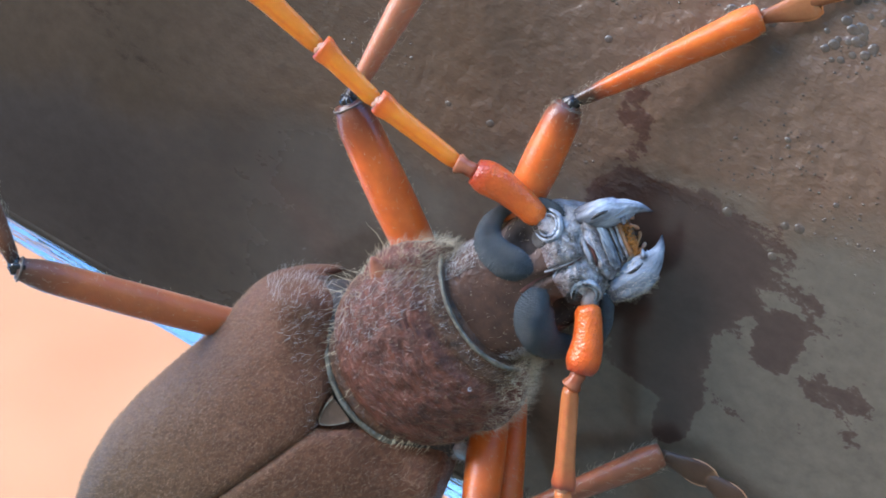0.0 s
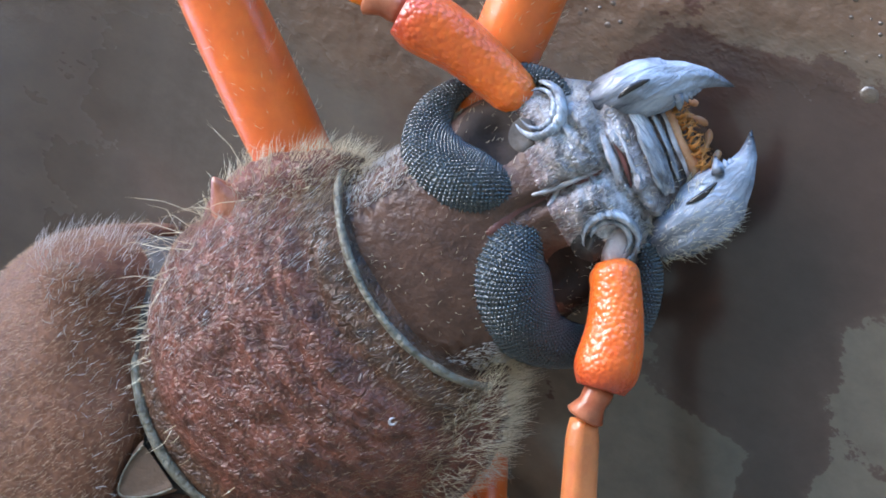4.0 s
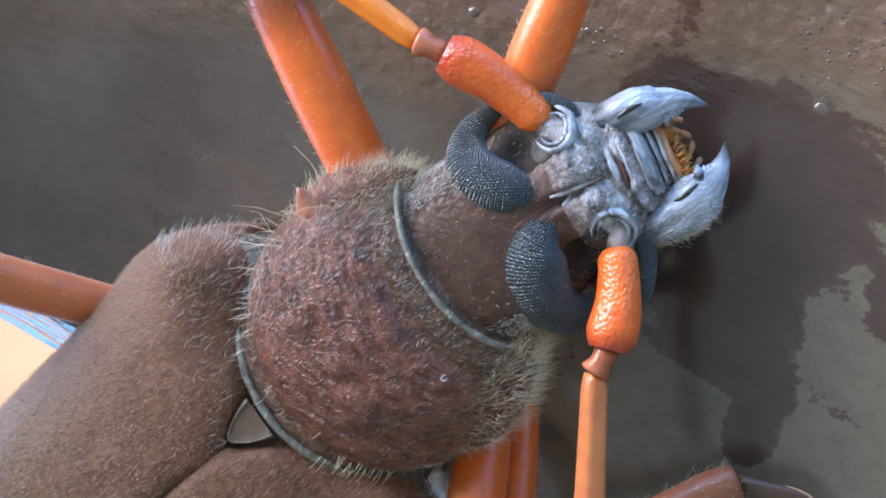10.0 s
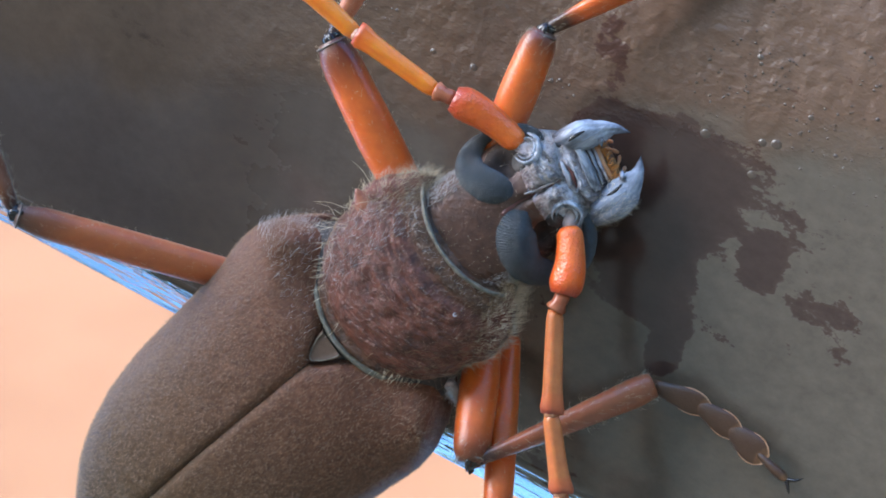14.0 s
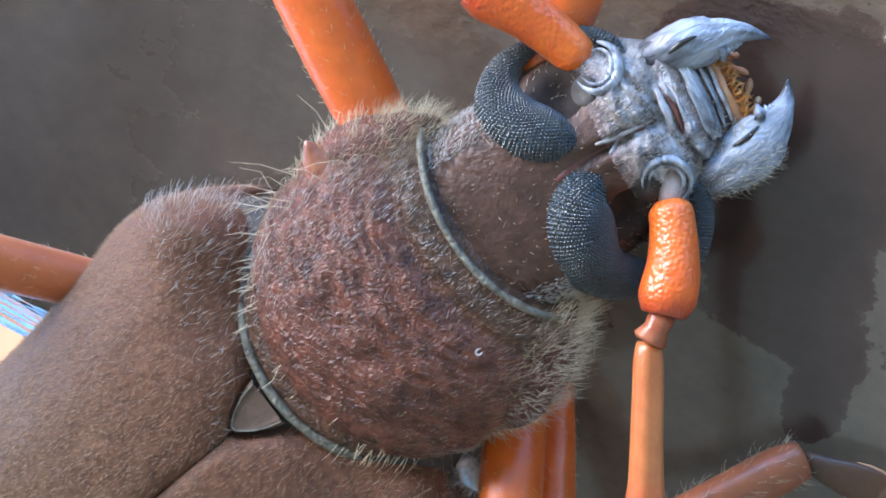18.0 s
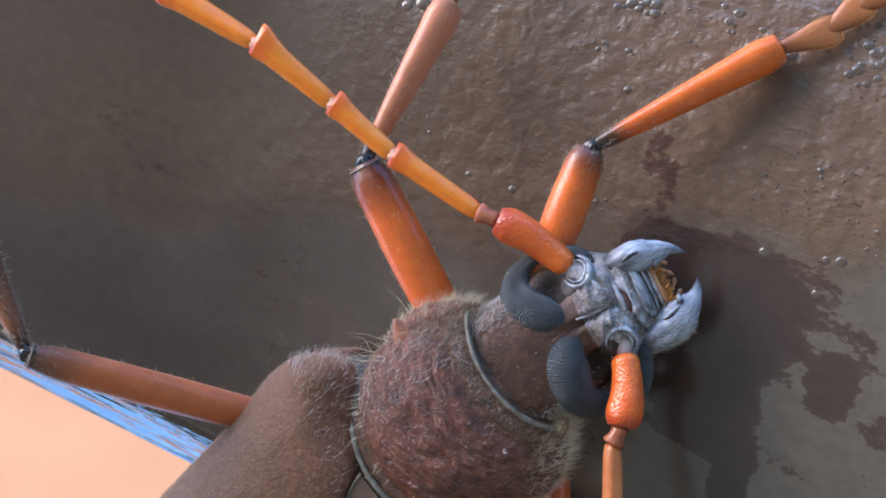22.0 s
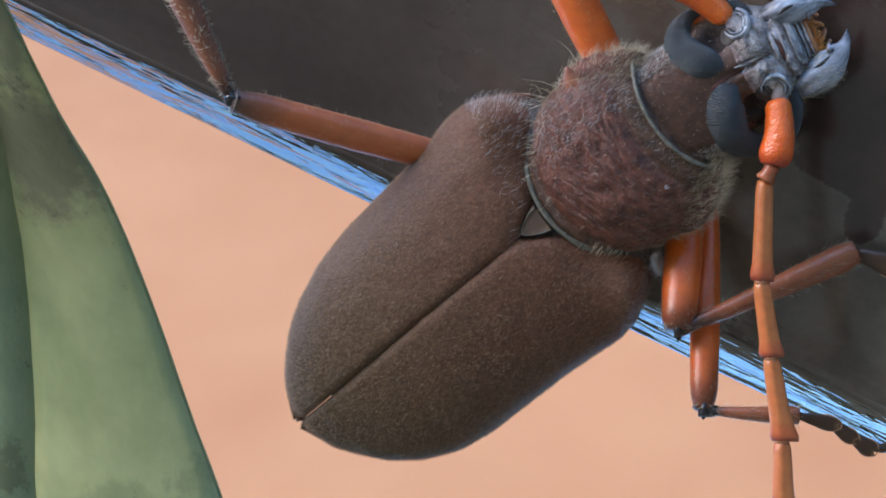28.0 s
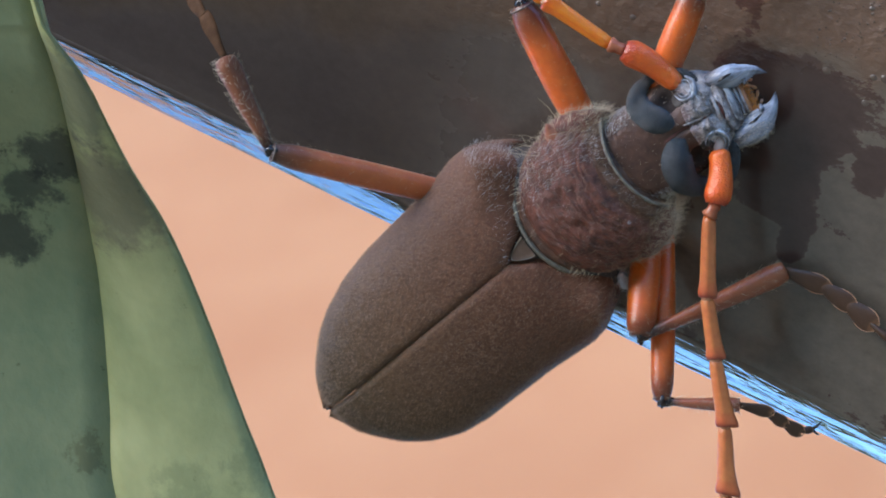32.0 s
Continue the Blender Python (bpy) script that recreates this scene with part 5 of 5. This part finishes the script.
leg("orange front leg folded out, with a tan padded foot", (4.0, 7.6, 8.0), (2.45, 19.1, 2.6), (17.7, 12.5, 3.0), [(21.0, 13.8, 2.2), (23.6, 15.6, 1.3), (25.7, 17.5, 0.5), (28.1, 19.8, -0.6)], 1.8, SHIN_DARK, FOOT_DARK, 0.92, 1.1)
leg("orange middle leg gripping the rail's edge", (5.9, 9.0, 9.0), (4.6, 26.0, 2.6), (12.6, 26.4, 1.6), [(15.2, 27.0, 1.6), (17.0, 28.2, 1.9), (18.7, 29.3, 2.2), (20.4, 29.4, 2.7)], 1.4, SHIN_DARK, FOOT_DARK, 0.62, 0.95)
leg("brown hind leg tucked under the body", Bd(-11.0, -6.0, -6.5), Bd(-24.0, -6.5, -8.0), Bd(-13.0, -7.5, -8.5), [Bd(-10.5, -8.0, -9.0), Bd(-8.5, -8.5, -9.5), Bd(-6.5, -9.0, -10.0), Bd(-3.5, -9.5, -10.5)], 1.2, SHIN_DARK, FOOT_DARK)


# ---- green leaf ----
def big_leaf():
    """A stiff folded leaf that rises from the ground beside the pole."""
    top = new("leaf")
    base = LEAF_BASE
    top.location = base
    # right edge, fold and left edge, from the tip down
    edge = [(-62, -60, -20), (-57.5, -30, -15), (-56.0, -17.2, -11.1), (-55.2, -14.0, -10.0), (-52.7, -9.6, -8.0), (-50.3, -1.0, -2.0), (-47.5, 5.9, 2.0), (-44.9, 14.2, 5.0), (-41.4, 26.4, 7.0), (-38.1, 37.0, 8.0), (-33, 55, 9), (-28, 90, 11), (-20, 200, 14), (-20, 500, 16), (-40, 1000, 16), (-60, 1860, 40)]
    fold = [(-63, -60, -18), (-58.8, -30, -11), (-57.4, -17.5, -7.1), (-57.1, -14.2, -6.0), (-56.4, -9.8, -4.0), (-56.5, -0.9, 2.0), (-56.5, 6.0, 6.0), (-56.4, 14.4, 9.0), (-56.6, 26.9, 11.0), (-56.7, 37.7, 12.0), (-52, 55, 12), (-42, 90, 8), (-38, 200, 4), (-42, 500, 4), (-58, 1000, 8), (-70, 1860, 34)]
    left = [(-64, -60, -20), (-68, -30, -12), (-73.1, -17.9, -9.1), (-74.6, -14.7, -8.0), (-75.7, -10.3, -6.0), (-78.8, -1.7, 0.0), (-81.0, 5.1, 4.0), (-82.8, 13.5, 7.0), (-84.5, 25.8, 9.0), (-85.6, 36.6, 10.0), (-86, 55, 11), (-88, 90, 13), (-94, 200, 14), (-94, 500, 16), (-84, 1000, 16), (-82, 1860, 40)]
    n = 150
    E, F, L = curve(edge, n), curve(fold, n), curve(left, n)
    rows = []
    for i in range(n + 1):
        e, f, l = Vector(E[i]), Vector(F[i]), Vector(L[i])
        row = []
        for k in range(9):
            p = l.lerp(f, k / 8)
            row.append(p + Vector((0, 0, 0.9 * math.sin(math.pi * k / 8) + 0.15 * noise.noise(Vector((k * 0.5, i * 0.25, 0))))))
        for k in range(1, 11):
            p = f.lerp(e, k / 10)
            row.append(p + Vector((0, 0, -1.2 * math.sin(math.pi * k / 10) + 0.15 * noise.noise(Vector((k * 0.4 + 9, i * 0.25, 0))))))
        rows.append(row)
    for lo, hi in ((0, 9), (8, 19)):
        m = Mesh()
        half = [r[lo:hi] for r in rows]
        o = m.grid(half)
        w = hi - lo
        o2 = m.grid([[p + Vector((0, 0, 0.7)) for p in r][::-1] for r in half])
        for i in range(n):
            for j, k in ((0, w - 1), (w - 1, 0)):
                a, b, c, d = o + i * w + j, o + (i + 1) * w + j, o2 + (i + 1) * w + k, o2 + i * w + k
                m.f.append((a, b, c, d) if j == 0 else (d, c, b, a))
        for j in range(w - 1):
            m.f.append((o + j, o + j + 1, o2 + w - 2 - j, o2 + w - 1 - j))
        m.part("blade", LEAF_SHADED if lo == 0 else LEAF, top, "dark-blotched side of the leaf, shade painted into its green" if lo == 0 else "", base=base)
    rim = Mesh()
    rim.sweep([r[-1] + Vector((0.1, 0, 0.35)) for r in rows], [0.13 + 0.06 * k / n + 0.06 * noise.noise(Vector((k * 0.3, 2, 5))) for k in range(n + 1)], 8)
    rim.part("leaf_margin", LEAF_RIM, top, "thin pale margin", base=base)
    rib = Mesh()
    rib.sweep([r[8] + Vector((0, 0, 1.0 + 0.9 * k / n)) for k, r in enumerate(rows)], [0.5 + 0.9 * k / n for k in range(n + 1)], 8)
    rib.part("midrib", LEAF, top, base=base)
    return tagged(top, "tall stiff green leaf, folded, with dark blotches", "leaf")


big_leaf()



# ---- hairs ----
def hairs(rows, name, material, parent, count, length, seed, pick, lean, thick=0.03, wrap=False, label=""):
    """Fine hairs on a grid of points: pick(i, j) in 0..1 says how dense they stand."""
    rnd = random.Random(seed)
    m = Mesh()
    n, w = len(rows), len(rows[0])
    made = 0
    for _ in range(count * 6):
        if made >= count:
            break
        i, j = rnd.randrange(n - 1), rnd.randrange(w if wrap else w - 1)
        dense, far = pick(i / (n - 1), j / (w - 1))
        if rnd.random() > dense:
            continue
        k = (j + 1) % w
        a, b, c = rows[i][j], rows[i + 1][j], rows[i][k]
        u, v = rnd.random(), rnd.random()
        p = a + (b - a) * u + (c - a) * v
        nor = (b - a).cross(c - a)
        if nor.length < 1e-6:
            continue
        nor.normalize()
        mid_p = sum(rows[i], Vector()) / w if wrap else Bd(p.dot(FWD) - ORIGIN.dot(FWD), 1.2, -3.0)
        if nor.dot(p - mid_p) < 0:
            nor = -nor
        way = (nor + lean * rnd.uniform(0.5, 1.2) + Vector([rnd.gauss(0, 0.35) for _ in range(3)])).normalized()
        bend = (way + lean * 0.8 + Vector([rnd.gauss(0, 0.3) for _ in range(3)])).normalized()
        ln = length * far * rnd.uniform(0.5, 1.3)
        s1 = way.cross(Vector((0.3, 0.5, 0.8))).normalized() * thick
        s2 = way.cross(s1).normalized() * thick
        q = p + way * ln * 0.55
        t = q + bend * ln * 0.45
        o = len(m.v)
        m.v += [p + s1, p - s1 * 0.5 + s2 * 0.87, p - s1 * 0.5 - s2 * 0.87, q + s1 * 0.7, q - s1 * 0.35 + s2 * 0.6, q - s1 * 0.35 - s2 * 0.6, t]
        m.a += [0.0] * 7
        for x in range(3):
            y = (x + 1) % 3
            m.f += [(o + x, o + y, o + 3 + y, o + 3 + x), (o + 3 + x, o + 3 + y, o + 6)]
        made += 1
    return tagged(m.part(name, material, parent, label), kind="stuff")


def pro_pick(u, v):
    a = 2 * math.pi * v
    top = math.sin(a)
    if top < -0.5:
        return 0.0, 1
    edge = abs(math.cos(a)) ** 3
    front = max(0, u - 0.8)
    tuft = 1.0 if u > 0.72 and abs(math.cos(a)) > 0.75 else 0.0
    return 0.25 + 0.75 * max(edge * (0.3 + u), front, tuft), (0.7 + 0.5 * edge * (0.5 + u) + 0.45 * tuft) * (0.55 if u < 0.12 else 1.0)


hairs(pro_rows, "thorax_fuzz", HAIR_FAWN, beetle, 8000, 0.55, 3, pro_pick, FWD * 2.6, 0.0075, True, "short fawn fuzz")
for ely_rows, sd in ((ely_left, 11), (ely_right, 12)):
    hairs(ely_rows, "wing_case_fuzz", HAIR_BROWN, beetle, 20000, 0.3, sd, lambda u, v: (1.0, 1.0 if u > 0.05 else 1.8), FWD * -1.4, 0.0105, False, "very short pale fuzz")
hairs(head_rows, "head_fuzz", HAIR, beetle, 800, 0.38, 21, lambda u, v: (0.9 if math.sin(2 * math.pi * v) > 0.1 else 0.1, 1), FWD * 0.6, 0.011, True)
hairs(head_rows, "face_fuzz", HAIR_GREY, beetle, 3000, 0.32, 22, lambda u, v: (1.0 if 0.6 < u < 0.81 and math.sin(2 * math.pi * v) > 0.15 else 0.0, 1.0), FWD * 2.0, 0.009, True, "short grey hair on the face")
hairs(head_rows, "temple_fuzz", HAIR_GREY, beetle, 2600, 0.42, 23, lambda u, v: (1.0 if 0.05 < u < 0.4 and 0.0 < math.sin(2 * math.pi * v) < 0.75 else 0.0, 1.0), FWD * 1.6, 0.017, True, "grey hair behind the eyes")
hairs(LEG_ROWS[2][2][3:], "shin_spine", HAIR, LEG_ROWS[2][0], 80, 0.85, 91, lambda u, v: (1.0 if abs(math.cos(2 * math.pi * v)) > 0.8 else 0.0, 1.0), UP * 0.0, 0.03, True, "row of short pale spines")
for leg_ob, femur_rows, shin_rows in LEG_ROWS:
    for rows_, count, sd in ((femur_rows, 420, 31), (shin_rows, 380, 32)):
        hairs(rows_, "leg_fuzz", HAIR, leg_ob, count, 0.75 if sd == 32 else 0.42, sd, lambda u, v: (1.0, 1.0), (rows_[-1][0] - rows_[0][0]).normalized() * 0.9, 0.011 if sd == 31 else 0.008, True)
for lobe_rows, sd in zip(SIDE_LOBES, (81, 82)):
    hairs(lobe_rows, "side_fuzz", HAIR, beetle, 2000 if sd == 81 else 2800, 0.95 if sd == 81 else 1.25, sd, lambda u, v: (0.35 + 0.65 * u, 0.7 + 0.6 * u), FWD * 0.9, 0.0115, True, "straw-coloured tuft on the thorax's side")
hairs(pro_rows, "frosty_fuzz", HAIR_GREY, beetle, 1500, 0.5, 5, lambda u, v: (1.0 if 0.42 < math.cos(2 * math.pi * v) < 0.93 and math.sin(2 * math.pi * v) > 0 and 0.08 < u < 0.93 else 0.0, 1.0), FWD * 2.4, 0.011, True, "pale frosty hair on the thorax's side")
hairs(pro_rows, "collar_fuzz", HAIR_GREY, beetle, 500, 0.45, 6, lambda u, v: (1.0 if 0.88 < u < 0.97 and math.sin(2 * math.pi * v) > 0 else 0.0, 1.0), FWD * 1.6, 0.010, True, "pale hair along the collar")
hairs(ely_left[:9], "shoulder_fuzz", HAIR_GREY, beetle, 520, 0.95, 14, lambda u, v: (1.0 if 0.3 < v < 0.85 else 0.25, 1.0), FWD * 1.2, 0.010, False, "pale hair on the shoulder of the wing case")
hairs(ely_right[:9], "shoulder_fuzz", HAIR_FAWN, beetle, 260, 0.7, 15, lambda u, v: (1.0 if 0.2 < v < 0.7 else 0.25, 1.0), FWD * 1.2, 0.010, False)
hairs(mt_rows, "waist_fuzz", HAIR_FAWN, beetle, 600, 0.9, 41, lambda u, v: (1.0 if 0 < math.sin(2 * math.pi * v) else 0.0, 1.0), FWD * -0.4, 0.016, True)
hairs(hip_rows, "hip_fuzz", HAIR_GREY, beetle, 700, 0.5, 43, lambda u, v: (1.0, 1.0), FWD * -0.5, 0.010, True)
for jaw_ob, jaw_rows in JAW_ROWS[1:]:
    hairs(jaw_rows[:36], "jaw_stubble", HAIR_GREY, jaw_ob, 700, 0.3, 52, lambda u, v: (1.0 if math.cos(2 * math.pi * v) < 0.3 else 0.1, 1.0), FWD * 1.4, 0.012, True)
    hairs(jaw_rows[:34], "jaw_fuzz", HAIR, jaw_ob, 240, 0.7, 51, lambda u, v: (1.0, 1.0), FWD * 0.6, 0.014, True)
hairs(pro_rows[:30], "nape_fuzz", HAIR, beetle, 200, 1.1, 61, lambda u, v: (1.0 if math.sin(2 * math.pi * v) > -0.25 and abs(math.cos(2 * math.pi * v)) > 0.55 else 0.12, 1.0), FWD * -1.3, 0.016, True, "pale hair hanging over the waist")
hairs(pro_rows[46:110], "side_bristle", HAIR, beetle, 26, 3.2, 71, lambda u, v: (1.0 if math.cos(2 * math.pi * v) > 0.8 and math.sin(2 * math.pi * v) > -0.1 else 0.0, 1.0), FWD * -0.9, 0.018, True)
